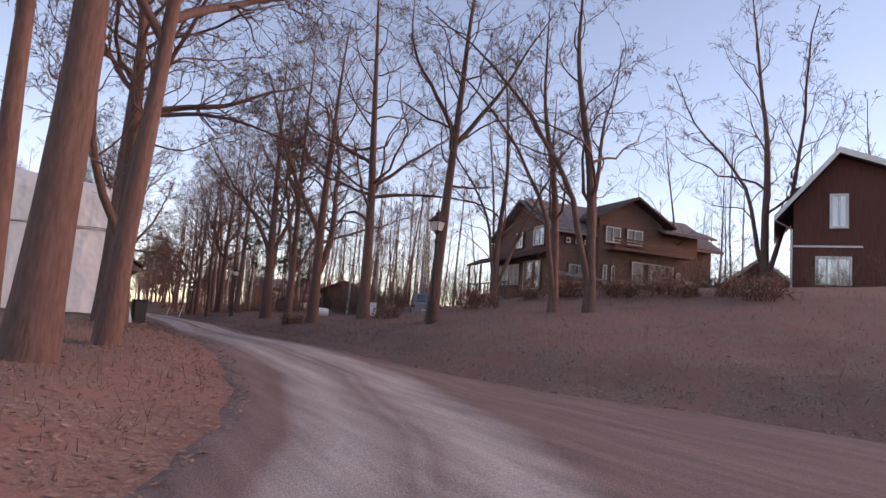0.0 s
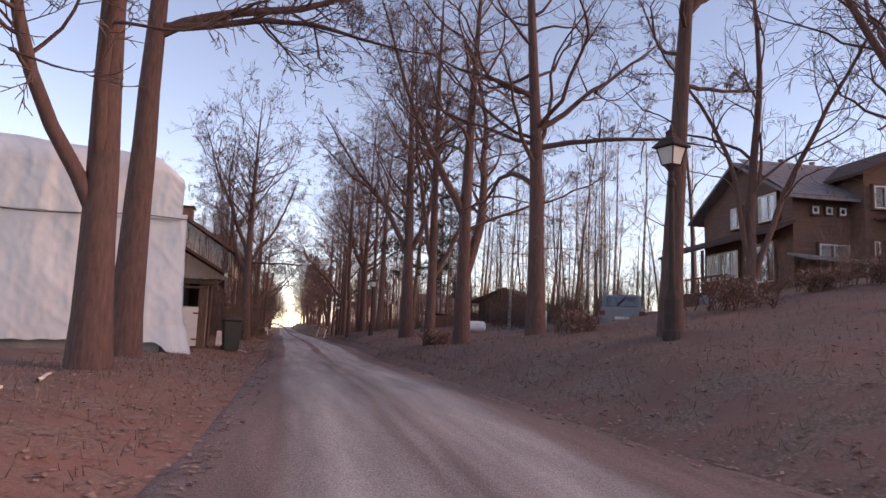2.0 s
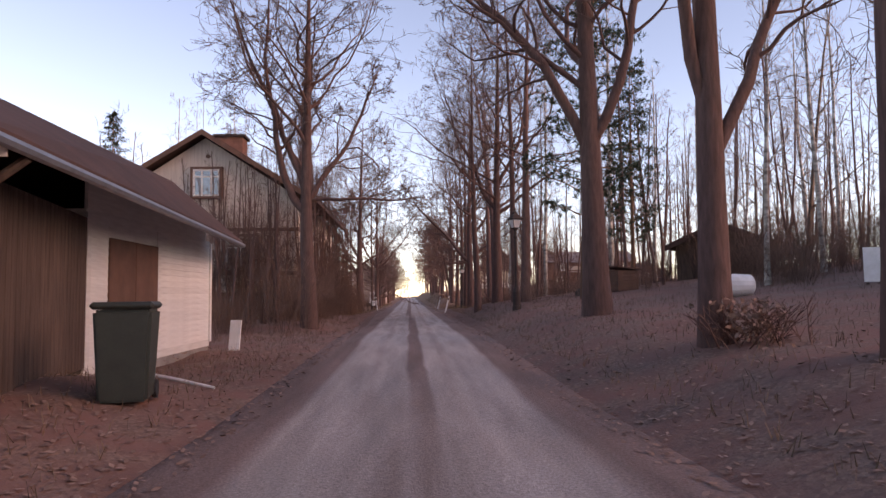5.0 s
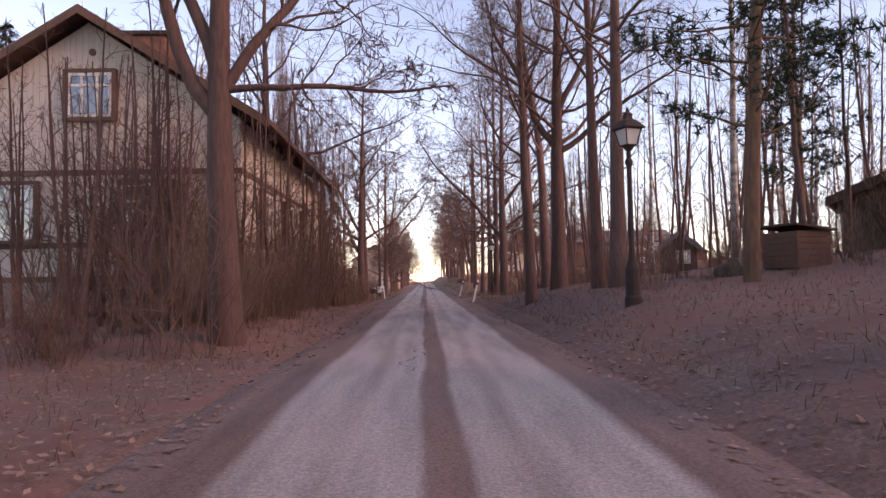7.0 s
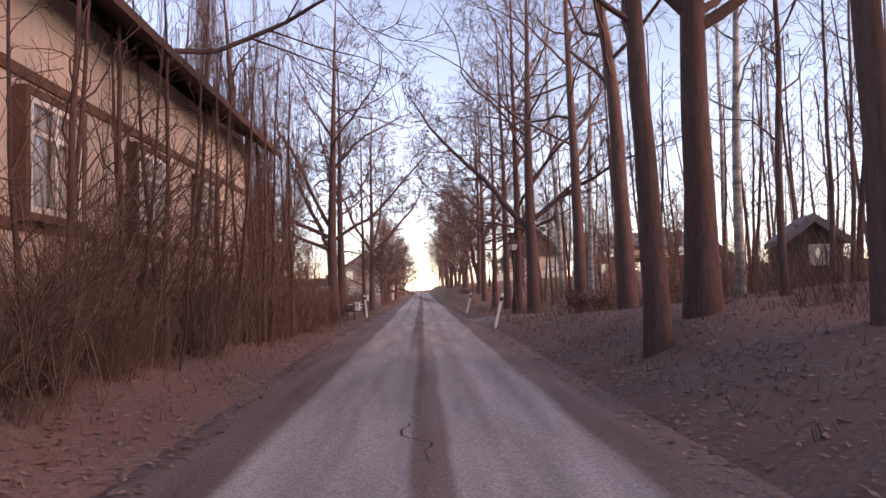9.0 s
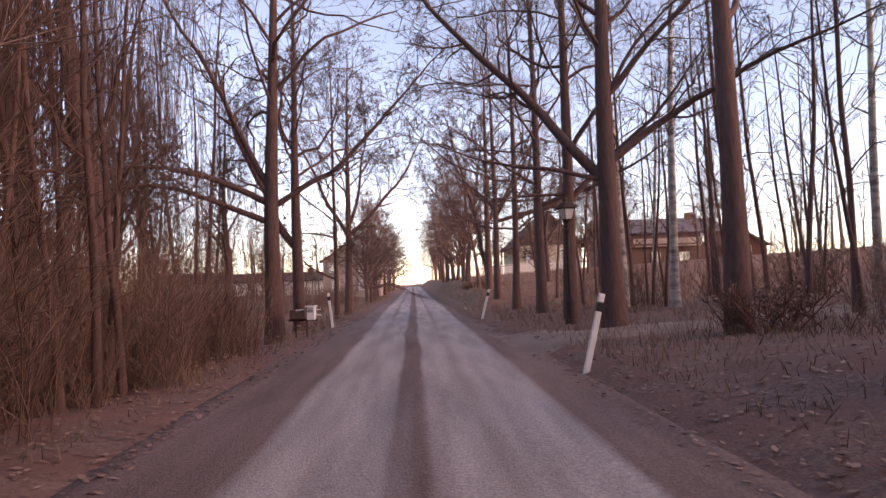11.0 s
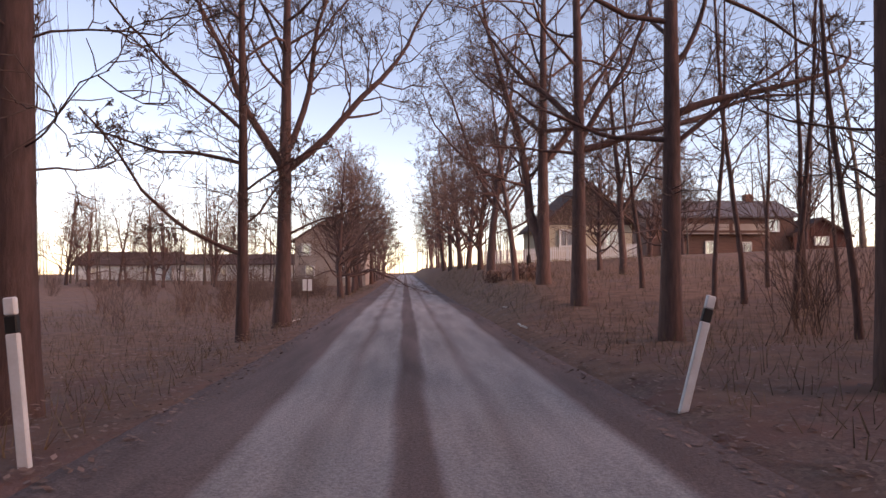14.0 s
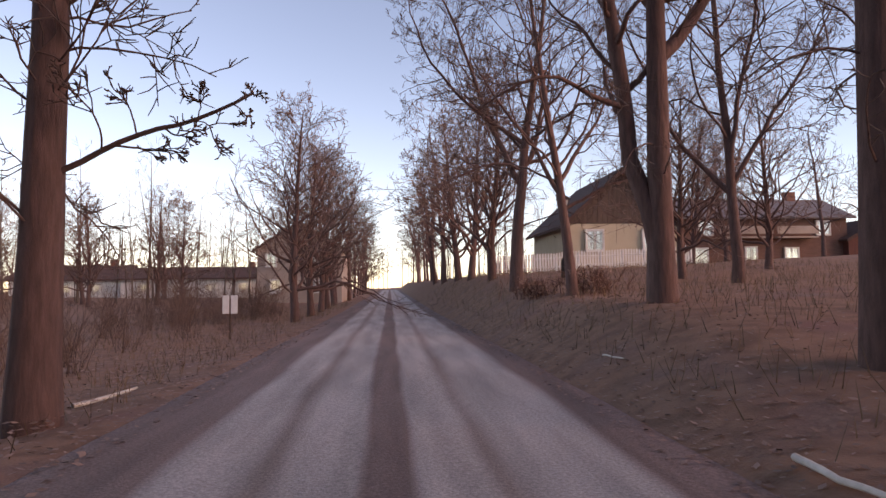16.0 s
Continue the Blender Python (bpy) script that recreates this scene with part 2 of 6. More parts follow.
    grit.inputs["To Min"].default_value, grit.inputs["To Max"].default_value = 0.72, 1.24
    l.new(tex(38, 5, 1), grit.inputs["Value"])
    hsv = n.new("ShaderNodeHueSaturation")
    l.new(tone, hsv.inputs["Color"])
    l.new(math_node("MULTIPLY", streak.outputs[0], grit.outputs[0]), hsv.inputs["Value"])
    l.new(hsv.outputs[0], b.inputs["Base Color"])
    bp = n.new("ShaderNodeBump")
    bp.inputs["Strength"].default_value, bp.inputs["Distance"].default_value = 0.7, 0.015
    l.new(tex(55, 5, 1), bp.inputs["Height"])
    l.new(bp.outputs[0], b.inputs["Normal"])
    return m


M_GROUND, M_ROAD = ground_material(), road_material()


# ---- mesh helpers ----
def part(name, bm, material, parent=None, label="", smooth=False):
    """Links a bmesh as one mesh object, under a thing or a part."""
    me = bpy.data.meshes.new(name)
    if isinstance(bm, bmesh.types.BMesh):
        bm.normal_update()
        bm.to_mesh(me)
        bm.free()
    else:
        verts, faces = bm
        me.from_pydata(verts, [], faces)
    me.materials.append(material)
    if smooth:
        me.polygons.foreach_set("use_smooth", [True] * len(me.polygons))
    ob = new(name, me)
    if parent is not None:
        ob.parent = parent
    if label:
        ob["label"] = label
    return ob


def thing(name, m, label, category, group="", kind=""):
    """An empty at a thing's base, to which its parts belong."""
    e = new(name)
    e.empty_display_size = 0.2
    e.matrix_world = m
    return tagged(e, label, category, group, kind)


def box(bm, x0, x1, y0, y1, z0, z1, m=None, bevel=0.0):
    c = Matrix.Translation(((x0 + x1) / 2, (y0 + y1) / 2, (z0 + z1) / 2)) @ Matrix.Diagonal((abs(x1 - x0), abs(y1 - y0), abs(z1 - z0), 1))
    g = bmesh.ops.create_cube(bm, size=1, matrix=(m @ c) if m else c)
    if bevel:
        es = {e for v in g["verts"] for e in v.link_edges}
        bmesh.ops.bevel(bm, geom=list(es), offset=bevel, segments=1, affect="EDGES")
    return bm


def boxes(*args, bevel=0.0):
    bm = bmesh.new()
    for a in args:
        box(bm, *a, bevel=bevel)
    return bm


def prism(outline, y0, y1):
    """An outline in x and z, pushed through from y0 to y1."""
    bm = bmesh.new()
    a = [bm.verts.new((x, y0, z)) for x, z in outline]
    b = [bm.verts.new((x, y1, z)) for x, z in outline]
    bm.faces.new(a)
    bm.faces.new(b[::-1])
    for i in range(len(a)):
        j = (i + 1) % len(a)
        bm.faces.new((a[j], a[i], b[i], b[j]))
    bmesh.ops.recalc_face_normals(bm, faces=bm.faces)
    return bm


def lathe(bm, profile, sides=12, m=None):
    """A turned shape from (radius, height) pairs."""
    rings = []
    for r, z in profile:
        ring = []
        for i in range(sides):
            a = 2 * math.pi * i / sides
            v = Vector((r * math.cos(a), r * math.sin(a), z))
            ring.append(bm.verts.new(m @ v if m else v))
        rings.append(ring)
    for a, b in zip(rings, rings[1:]):
        for i in range(sides):
            j = (i + 1) % sides
            bm.faces.new((a[i], a[j], b[j], b[i]))
    bm.faces.new(rings[0][::-1])
    bm.faces.new(rings[-1])
    return bm


def rod(bm, a, b, r, sides=6, r2=None):
    a, b = Vector(a), Vector(b)
    d = b - a
    m = Matrix.Translation(a) @ d.to_track_quat("Z", "Y").to_matrix().to_4x4()
    return lathe(bm, ((r, 0), (r if r2 is None else r2, d.length)), sides, m)


def smooth_step(v):
    v = min(max(v, 0.0), 1.0)
    return v * v * (3 - 2 * v)


# ---- ground and road ----
ROAD_Z = ((-60, -0.6), (-12, -0.42), (0, -0.34), (6, -0.17), (10, -0.08), (22, -0.17), (32, 0.0), (60, 0.03), (76, -0.1), (110, -0.1), (170, 0.2), (240, 0.5), (420, -2.0), (3000, -2.0))
LEFT_EDGE = ((-60, -34), (-20, -12.0), (-12, -7.8), (-6, -4.4), (-3, -3.3), (0, -2.6), (5, -2.05), (10, -1.85), (40, -1.85), (55, -2.3), (3000, -2.35))
RIGHT_EDGE = ((-60, -20), (-20, -1.0), (-12, 4.0), (-6, 6.0), (-2, 5.2), (1, 3.4), (5, 2.3), (9, 2.0), (40, 2.0), (55, 2.1), (3000, 2.2))


def interp(table, v):
    return float(np.interp(v, [a for a, _ in table], [b for _, b in table]))


def ground_z(x, y):
    """Height of the land: level to the left, a bank that climbs to the right, gentler by the field."""
    z, le, re = interp(ROAD_Z, y), interp(LEFT_EDGE, y), interp(RIGHT_EDGE, y)
    if y > 400:
        z = -2.0
    near = 1 - smooth_step((y - 46) / 16)
    if x > re:
        d = x - re
        steep = 1 - smooth_step((y - 14) / 10)
        bank = 0.52 * smooth_step(d / 2.2) + 0.105 * min(max(d - 0.8, 0), 24)
        bank += steep * 0.11 * min(max(d - 1.6, 0), 10.5)
        dip = smooth_step((y - 17) / 6) * (1 - smooth_step((y - 34) / 6))
        bank += dip * (0.42 * smooth_step(d / 2.2) + 0.085 * min(max(d - 0.8, 0), 8) + 0.16 * smooth_step((y - 28) / 5) * min(max(d - 8.8, 0), 9) - bank)
        field = smooth_step(d / 2) * (-0.05 + 0.8 * smooth_step((y - 76) / 12)) + 0.045 * min(d, 40) + 0.8 * smooth_step((y - 90) / 20) * smooth_step(d / 3)
        z += near * bank + (1 - near) * field + 0.1 * smooth_step(d / 0.5)
    elif x < le:
        d = le - x
        low = smooth_step((y - 23) / 4) * (1 - smooth_step((y - 34) / 5))
        z += near * ((0.30 - 0.38 * low) * smooth_step(d / 2.0)) - (1 - near) * 0.25 * smooth_step(d / 2.5)
        z += 0.012 * min(max(d - 6, 0), 50)
    if x > re or x < le:
        z += 0.05 * smooth_step((max(x - re, le - x)) / 1.0) * noise.noise((x * 0.55, y * 0.55, 0)) * 1.5
    else:
        z -= 0.07
    return z


def axis(parts):
    out = []
    for a, b, s in parts:
        out += list(np.arange(a, b, s))
    return out


def build_ground():
    xs = axis(((-2500, -900, 800), (-900, -200, 175), (-200, -60, 20), (-60, -20, 4), (-20, -8, 1.0), (-8, 9, 0.33), (9, 26, 1.0), (26, 70, 4), (70, 230, 20), (230, 900, 170), (900, 2600, 800)))
    ys = axis(((-1500, -300, 400), (-300, -60, 40), (-60, -20, 4), (-20, 95, 0.6), (95, 180, 2.5), (180, 300, 10), (300, 900, 75), (900, 3300, 600)))
    verts = [(x, y, ground_z(x, y)) for y in ys for x in xs]
    w = len(xs)
    faces = [(j * w + i, j * w + i + 1, (j + 1) * w + i + 1, (j + 1) * w + i) for j in range(len(ys) - 1) for i in range(w - 1)]
    g = part("ground", (verts, faces), M_GROUND, smooth=True)
    tagged(g, "leaf-strewn soil and dry grass rising to a bank beside the road", "ground", kind="structure")


def build_road():
    ys = axis(((-60, -20, 2), (-20, 100, 0.4), (100, 420, 4)))
    n = 26
    verts, across, faces = [], [], []
    for y in ys:
        le, re, z = interp(LEFT_EDGE, y), interp(RIGHT_EDGE, y), interp(ROAD_Z, y)
        mid = (interp(((-60, -27), (-12, -4.6), (-4, -1.4), (2, 0.0), (8, 0.12), (3000, 0.1)), y))
        for i in range(n):
            u = i / (n - 1)
            x = le - 0.25 + (re - le + 0.5) * u
            c = abs(2 * u - 1)
            rut = 0.012 * (math.cos((x - mid) * 2 * math.pi / 1.5))
            wob = 0.012 * noise.noise((x * 1.3, y * 0.5, 3))
            verts.append((x, y, z + 0.035 * (1 - c * c) + rut * (1 - c) + wob - (0.075 if c > 0.995 else 0.0)))
            across.append(x - mid)
    for j in range(len(ys) - 1):
        for i in range(n - 1):
            k = j * n + i
            faces.append((k, k + 1, k + n + 1, k + n))
    r = part("road", (verts, faces), M_ROAD, smooth=True)
    a = r.data.attributes.new("across", "FLOAT", "POINT")
    a.data.foreach_set("value", across)
    tagged(r, "packed grey gravel road with pale wheel tracks", "road", kind="structure")


build_ground()
build_road()


# ---- trees ----
def tubes(paths):
    """One mesh of tapered tubes; each path is (points, radii, sides)."""
    verts, faces, base = [], [], 0
    for pts, rad, s in paths:
        pts = np.asarray(pts)
        t = np.gradient(pts, axis=0)
        t /= np.linalg.norm(t, axis=1)[:, None] + 1e-9
        ref = np.array([0.0, 0.0, 1.0]) if abs(t[0, 2]) < 0.8 else np.array([1.0, 0.0, 0.0])
        u = np.cross(t, ref)
        u /= np.linalg.norm(u, axis=1)[:, None] + 1e-9
        w = np.cross(t, u)
        a = np.arange(s) * 2 * np.pi / s
        ring = pts[:, None, :] + np.asarray(rad)[:, None, None] * (u[:, None, :] * np.cos(a)[None, :, None] + w[:, None, :] * np.sin(a)[None, :, None])
        verts.append(ring.reshape(-1, 3))
        n = len(pts)
        i, j = np.meshgrid(np.arange(n - 1), np.arange(s), indexing="ij")
        k = (j + 1) % s
        f = np.stack([base + i * s + j, base + i * s + k, base + (i + 1) * s + k, base + (i + 1) * s + j], -1).reshape(-1, 4)
        faces.append(f)
        base += n * s
    return np.concatenate(verts), np.concatenate(faces)


def mesh_of(name, verts, faces, material, smooth=True):
    me = bpy.data.meshes.new(name)
    k = faces.shape[1]
    me.vertices.add(len(verts))
    me.vertices.foreach_set("co", verts.astype(np.float32).ravel())
    me.loops.add(len(faces) * k)
    me.loops.foreach_set("vertex_index", faces.astype(np.int32).ravel())
    me.polygons.add(len(faces))
    me.polygons.foreach_set("loop_start", np.arange(0, len(faces) * k, k, dtype=np.int32))
    if smooth:
        me.polygons.foreach_set("use_smooth", np.ones(len(faces), dtype=bool))
    me.update(calc_edges=True)
    me.materials.append(material)
    return me


def unit(v):
    return v / (np.linalg.norm(v) + 1e-9)


def wander(rng, p, d, length, n, wiggle, lift):
    """A crooked way from p along d."""
    pts, d = [np.array(p, float)], unit(np.array(d, float))
    for _ in range(n):
        d = unit(d + rng.normal(0, wiggle, 3) + np.array([0, 0, lift]))
        pts.append(pts[-1] + d * length / n)
    return np.array(pts)


def off_axis(rng, d, angle, az=None):
    d = unit(d)
    ref = np.array([0.0, 0, 1]) if abs(d[2]) < 0.9 else np.array([1.0, 0, 0])
    u = unit(np.cross(d, ref))
    w = np.cross(d, u)
    a = rng.uniform(0, 2 * np.pi) if az is None else az
    return unit(d * math.cos(angle) + (u * math.cos(a) + w * math.sin(a)) * math.sin(angle))


def branch_out(rng, out_limbs, out_twigs, pts, rad, level, counts, length, droop, fine=0.0032):
    """Children of one branch, and theirs in turn."""
    if level >= len(counts):
        return
    n = len(pts) - 1
    for i in range(counts[level]):
        t = rng.uniform(0.22, 1.0) if level else rng.uniform(0.3, 1.0)
        k = min(int(t * n), n - 1)
        p = pts[k] + (pts[k + 1] - pts[k]) * (t * n - k)
        d = off_axis(rng, pts[k + 1] - pts[k], rng.uniform(0.55, 1.05))
        ln = length * (1.15 - 0.6 * t) * rng.uniform(0.65, 1.2)
        seg, sides = (((4, 3), (2, 3), (1, 3)) if fine < 0.0049 else ((3, 3), (2, 3), (1, 3)))[min(level, 2)]
        q = wander(rng, p, d, ln, seg, 0.24, 0.05 - droop * level)
        r0 = max(float(np.interp(t, [0, 1], [rad[0], rad[-1]])) * 0.55, fine * 1.5)
        r = np.linspace(r0, max(r0 * 0.3, fine), seg + 1)
        (out_limbs if level == 0 else out_twigs).append((q, r, sides))
        branch_out(rng, out_limbs, out_twigs, q, r, level + 1, counts, ln * 0.6, droop, fine)


def grow(seed, height, r0, first=0.28, limbs=25, spread=0.95, reach=0.4, lean=(0, 0), stems=(), counts=(5, 4, 3), crooked=0.05, droop=0.02, top=1.0, fine=0.0042, sprigs=0):
    """Trunk, limbs and twigs of a bare tree. stems: big forks as (height, azimuth in degrees, angle from upright, length, radius)."""
    rng = np.random.default_rng(seed)
    trunk = wander(rng, (0, 0, -0.3), (lean[0], lean[1], 1), height * top + 0.3, 14, crooked, 0.05)
    f = np.linspace(0, 1, 15)
    rad = r0 * (1 - f) ** 1.05 + 0.018
    rad[0] *= 1.25
    rad[1] *= 1.06
    thick, limb_paths, twigs = [(trunk, rad, 10)], [], []
    leaders = [(trunk, rad, first, limbs, reach * height)]
    for h, az, ang, ln, r in stems:
        k = min(max(h / (height * top) * 14, 0.2), 13.5)
        i = int(k)
        p = trunk[i] + (trunk[i + 1] - trunk[i]) * (k - i)
        a, g = math.radians(az), math.radians(ang)
        q = wander(rng, p, (math.cos(a) * math.sin(g), math.sin(a) * math.sin(g), math.cos(g)), ln, 11, 0.12, 0.05 if 26 < ang < 45 else 0.015)
        rr = np.linspace(r, max(r * 0.15, 0.015), 12)
        thick.append((q, rr, 8))
        leaders.append((q, rr, 0.22, max(8, int(1.6 * limbs * ln / height)), min(reach * ln * 0.9, 2.8)))
    for pts, rr, lo, cnt, rch in leaders:
        n = len(pts) - 1
        for j in range(cnt):
            t = lo + (1 - lo) * ((j + rng.uniform(0, 1)) / cnt)
            k = min(int(t * n), n - 1)
            p = pts[k] + (pts[k + 1] - pts[k]) * (t * n - k)
            d = off_axis(rng, pts[k + 1] - pts[k], spread * rng.uniform(0.75, 1.15), j * 2.4 + rng.uniform(-0.5, 0.5))
            ln = rch * (1.1 - 0.75 * (t - lo) / (1 - lo)) * rng.uniform(0.7, 1.15)
            seg, sides = (9, 5) if r0 > 0.08 else (5, 4)
            q = wander(rng, p, d, ln, seg, 0.25, 0.06)
            rb = max(float(np.interp(t * n, range(n + 1), rr)) * rng.uniform(0.3, 0.48), 0.007)
            r = np.linspace(rb, max(rb * 0.15, 0.006), seg + 1)
            thick.append((q, r, sides))
            branch_out(rng, limb_paths, twigs, q, r, 0, counts, ln * 0.5, droop, fine)
    for j in range(sprigs):
        k = rng.uniform(1.9, max(first * height, 3.0)) / (height * top) * 14
        i = int(k)
        p = trunk[i] + (trunk[i + 1] - trunk[i]) * (k - i)
        ln = rng.uniform(0.8, 2.2)
        q = wander(rng, p, off_axis(rng, np.array((0.0, 0.0, 1.0)), rng.uniform(1.0, 1.5), j * 2.4), ln, 6, 0.25, 0.03)
        r = np.linspace(0.016, 0.006, 7)
        thick.append((q, r, 4))
        branch_out(rng, limb_paths, twigs, q, r, 0, (6, 4), ln * 0.5, droop, fine)
    return thick, limb_paths, twigs


def leaf_quads(rng, paths, count, size):
    """A few dead leaves left hanging at the ends of twigs."""
    verts, faces = [], []
    for i in range(count):
        q = paths[rng.integers(len(paths))][0]
        p = q[-1] + rng.normal(0, 0.03, 3)
        a, b = unit(rng.normal(0, 1, 3)), unit(rng.normal(0, 1, 3))
        s = size * rng.uniform(0.6, 1.3)
        verts += [p - a * s, p + b * s * 0.5, p + a * s, p - b * s * 0.5]
        faces.append((4 * i, 4 * i + 1, 4 * i + 2, 4 * i + 3))
    return np.array(verts), np.array(faces)


def tree_thing(name, at, label, bark, grown, leaves=0, group="", seed=0, category="tree", twig=None):
    thick, limb_paths, twigs = grown
    e = thing(name, pose(*at), label, category, group)
    for nm, paths, material in (("trunk", thick, bark), ("crown", limb_paths + twigs, twig or M_TWIG)):
        o = new(nm, mesh_of(nm, *tubes(paths), material))
        o.parent = e
        if nm == "crown":
            o["kind"] = "stuff"
    if leaves:
        o = new("leaves", mesh_of("leaves", *leaf_quads(np.random.default_rng(seed), twigs, leaves, 0.036), M_LEAF, False))
        o.parent = e
        o["kind"] = "stuff"
    return e


def stand(x, y, sink=0.0):
    return (x, y, ground_z(x, y) - sink)


# ---- the avenue: trees beside the road ----
AVENUE = "bare trees lining the road"
OAK = "bare brown-barked roadside tree with crooked limbs"


def avenue_tree(x, y, seed, height, r0, leaves=0, label=OAK, **kw):
    return tree_thing("avenue_tree", stand(x, y), label, M_BARK, grow(seed, height, r0, **kw), leaves // 3, AVENUE, seed)


# left of the road
avenue_tree(-4.1, 9.8, 11, 15, 0.27, 60, fine=0.0055, first=0.45, lean=(-0.03, 0), crooked=0.015, stems=((2.4, 180, 31, 8.5, 0.13), (2.8, 180, 17, 9.5, 0.11)))
avenue_tree(-4.42, 13.4, 12, 16, 0.31, 60, fine=0.0055, first=0.48, lean=(0.0, 0.0), crooked=0.015, stems=((6.9, 0, 58, 7.0, 0.13), (7.1, 350, 80, 6.0, 0.1), (7.8, 180, 50, 5.0, 0.1)))
avenue_tree(-4.4, 3.3, 13, 15, 0.22, 40, fine=0.0055, first=0.42, lean=(0.02, 0.0), crooked=0.015, stems=((6.5, 20, 55, 6, 0.1), (6.0, 180, 40, 6, 0.1)))
avenue_tree(-5.37, 0.1, 29, 16, 0.33, 40, fine=0.0055, first=0.45, lean=(0.05, 0.0), crooked=0.015, stems=((5.6, 10, 50, 6, 0.12),))
avenue_tree(-6.1, 1.6, 28, 15, 0.18, 40, fine=0.0055, first=0.35, lean=(0.02, 0.0), crooked=0.02)
avenue_tree(-3.25, 36.85, 15, 13.5, 0.25, 80, fine=0.0055, first=0.42, crooked=0.015, stems=((3.9, 180, 36, 7.5, 0.14), (4.35, 0, 76, 4.0, 0.07), (4.2, 0, 48, 6.0, 0.11), (4.5, 180, 12, 8, 0.12), (5.6, 90, 30, 6, 0.09)))
avenue_tree(-5.2, 47.0, 16, 13, 0.22, 40, fine=0.0055, first=0.3)
avenue_tree(-3.8, 66.4, 18, 15, 0.245, 80, fine=0.0055, first=0.42, crooked=0.015, stems=((4.0, 180, 60, 6.5, 0.1), (3.5, 182, 72, 6.0, 0.09), (3.9, 0, 56, 7.0, 0.09), (4.4, 175, 30, 7.5, 0.1)))
avenue_tree(-4.03, 71.9, 19, 14, 0.22, 60, fine=0.0055, sprigs=8, first=0.4, lean=(-0.02, 0), crooked=0.015, stems=((3.1, 180, 31, 9, 0.15), (4.6, 180, 10, 8, 0.09)))
avenue_tree(-3.58, 79.4, 20, 13, 0.115, 60, fine=0.0055, sprigs=16, first=0.42, limbs=16, crooked=0.012, stems=((2.1, 180, 68, 4.4, 0.05), (4.0, 180, 70, 3.8, 0.045), (4.7, 182, 58, 4.2, 0.045), (2.7, 0, 62, 1.8, 0.03), (3.4, 0, 60, 2.2, 0.03)))
avenue_tree(-3.34, 82.65, 21, 14, 0.21, 80, fine=0.0055, sprigs=18, first=0.42, crooked=0.012, stems=((4.3, 180, 28, 7, 0.12), (4.3, 0, 58, 8.0, 0.11), (4.7, 5, 17, 7.5, 0.1), (2.6, 0, 62, 2.2, 0.035)))
# right of the road
avenue_tree(5.29, 16.1, 31, 17, 0.23, 80, sprigs=8, first=0.24, limbs=30, spread=1.3, reach=0.3, crooked=0.012, stems=((5.4, 0, 78, 5.5, 0.09), (5.9, 0, 56, 6.0, 0.09), (5.5, 180, 84, 3.6, 0.07), (6.8, 180, 60, 4.5, 0.08)))
avenue_tree(5.36, 9.75, 32, 15, 0.19, 60, first=0.36, limbs=22, spread=1.1, reach=0.3, lean=(0.03, 0), crooked=0.015, stems=((4.9, 0, 84, 2.6, 0.05), (6.3, 0, 34, 6.5, 0.1), (6.7, 180, 30, 5.5, 0.09)))
avenue_tree(4.42, 20.5, 33, 15, 0.25, 60, first=0.42, lean=(-0.015, 0), crooked=0.012, stems=((2.4, 0, 25, 10.5, 0.19), (4.4, 180, 29, 8, 0.15), (4.0, 0, 58, 6, 0.06)))
avenue_tree(3.96, 23.4, 34, 15, 0.19, 60, first=0.38, crooked=0.012, stems=((2.6, 0, 30, 7.5, 0.1), (3.2, 180, 9, 9, 0.1)))
avenue_tree(4.36, 30.3, 36, 16, 0.3, 80, first=0.36, crooked=0.012, stems=((4.0, 180, 13, 9, 0.15), (4.2, 0, 16, 9, 0.14), (5.5, 180, 50, 6, 0.08)))
avenue_tree(4.13, 46.4, 37, 15, 0.23, 60, first=0.3, crooked=0.015, stems=((4.6, 180, 42, 6.5, 0.12), (4.4, 0, 55, 5, 0.1), (5.6, 10, 20, 7, 0.1)))
avenue_tree(4.75, 42.2, 38, 14, 0.2, 40, first=0.35, crooked=0.015)
avenue_tree(4.45, 42.9, 30, 14, 0.15, 40, first=0.35, lean=(-0.03, 0), crooked=0.015)
avenue_tree(3.1, 45.4, 49, 13, 0.15, 40, first=0.3, crooked=0.02)
avenue_tree(4.8, 52.1, 39, 15, 0.2, 60, first=0.34)
avenue_tree(5.27, 58.55, 40, 15, 0.2, 60, first=0.34, limbs=20, spread=1.15, crooked=0.015)
avenue_tree(4.34, 62.3, 41, 15, 0.24, 80, first=0.38, crooked=0.012, stems=((3.4, 180, 38, 8, 0.13), (3.8, 0, 50, 6.5, 0.1), (3.5, 180, 84, 3.8, 0.06), (5.2, 20, 40, 5.5, 0.08)))
avenue_tree(4.29, 66.1, 42, 16, 0.18, 80, first=0.36, crooked=0.012, stems=((3.5, 0, 50, 6, 0.1), (3.7, 180, 96, 2.6, 0.05), (4.7, 0, 25, 6.5, 0.08)))
avenue_tree(4.41, 70.85, 43, 15, 0.18, 60, sprigs=10, first=0.36, limbs=24, spread=1.1, crooked=0.012, stems=((3.9, 0, 62, 5.5, 0.09), (4.6, 180, 65, 4.5, 0.06)))
avenue_tree(4.31, 75.95, 44, 15, 0.16, 80, sprigs=12, first=0.34, limbs=24, spread=1.2, crooked=0.012, stems=((4.0, 0, 76, 5, 0.07), (3.5, 0, 58, 4, 0.05), (3.6, 180, 78, 3.4, 0.05), (4.8, 0, 40, 4, 0.05)))
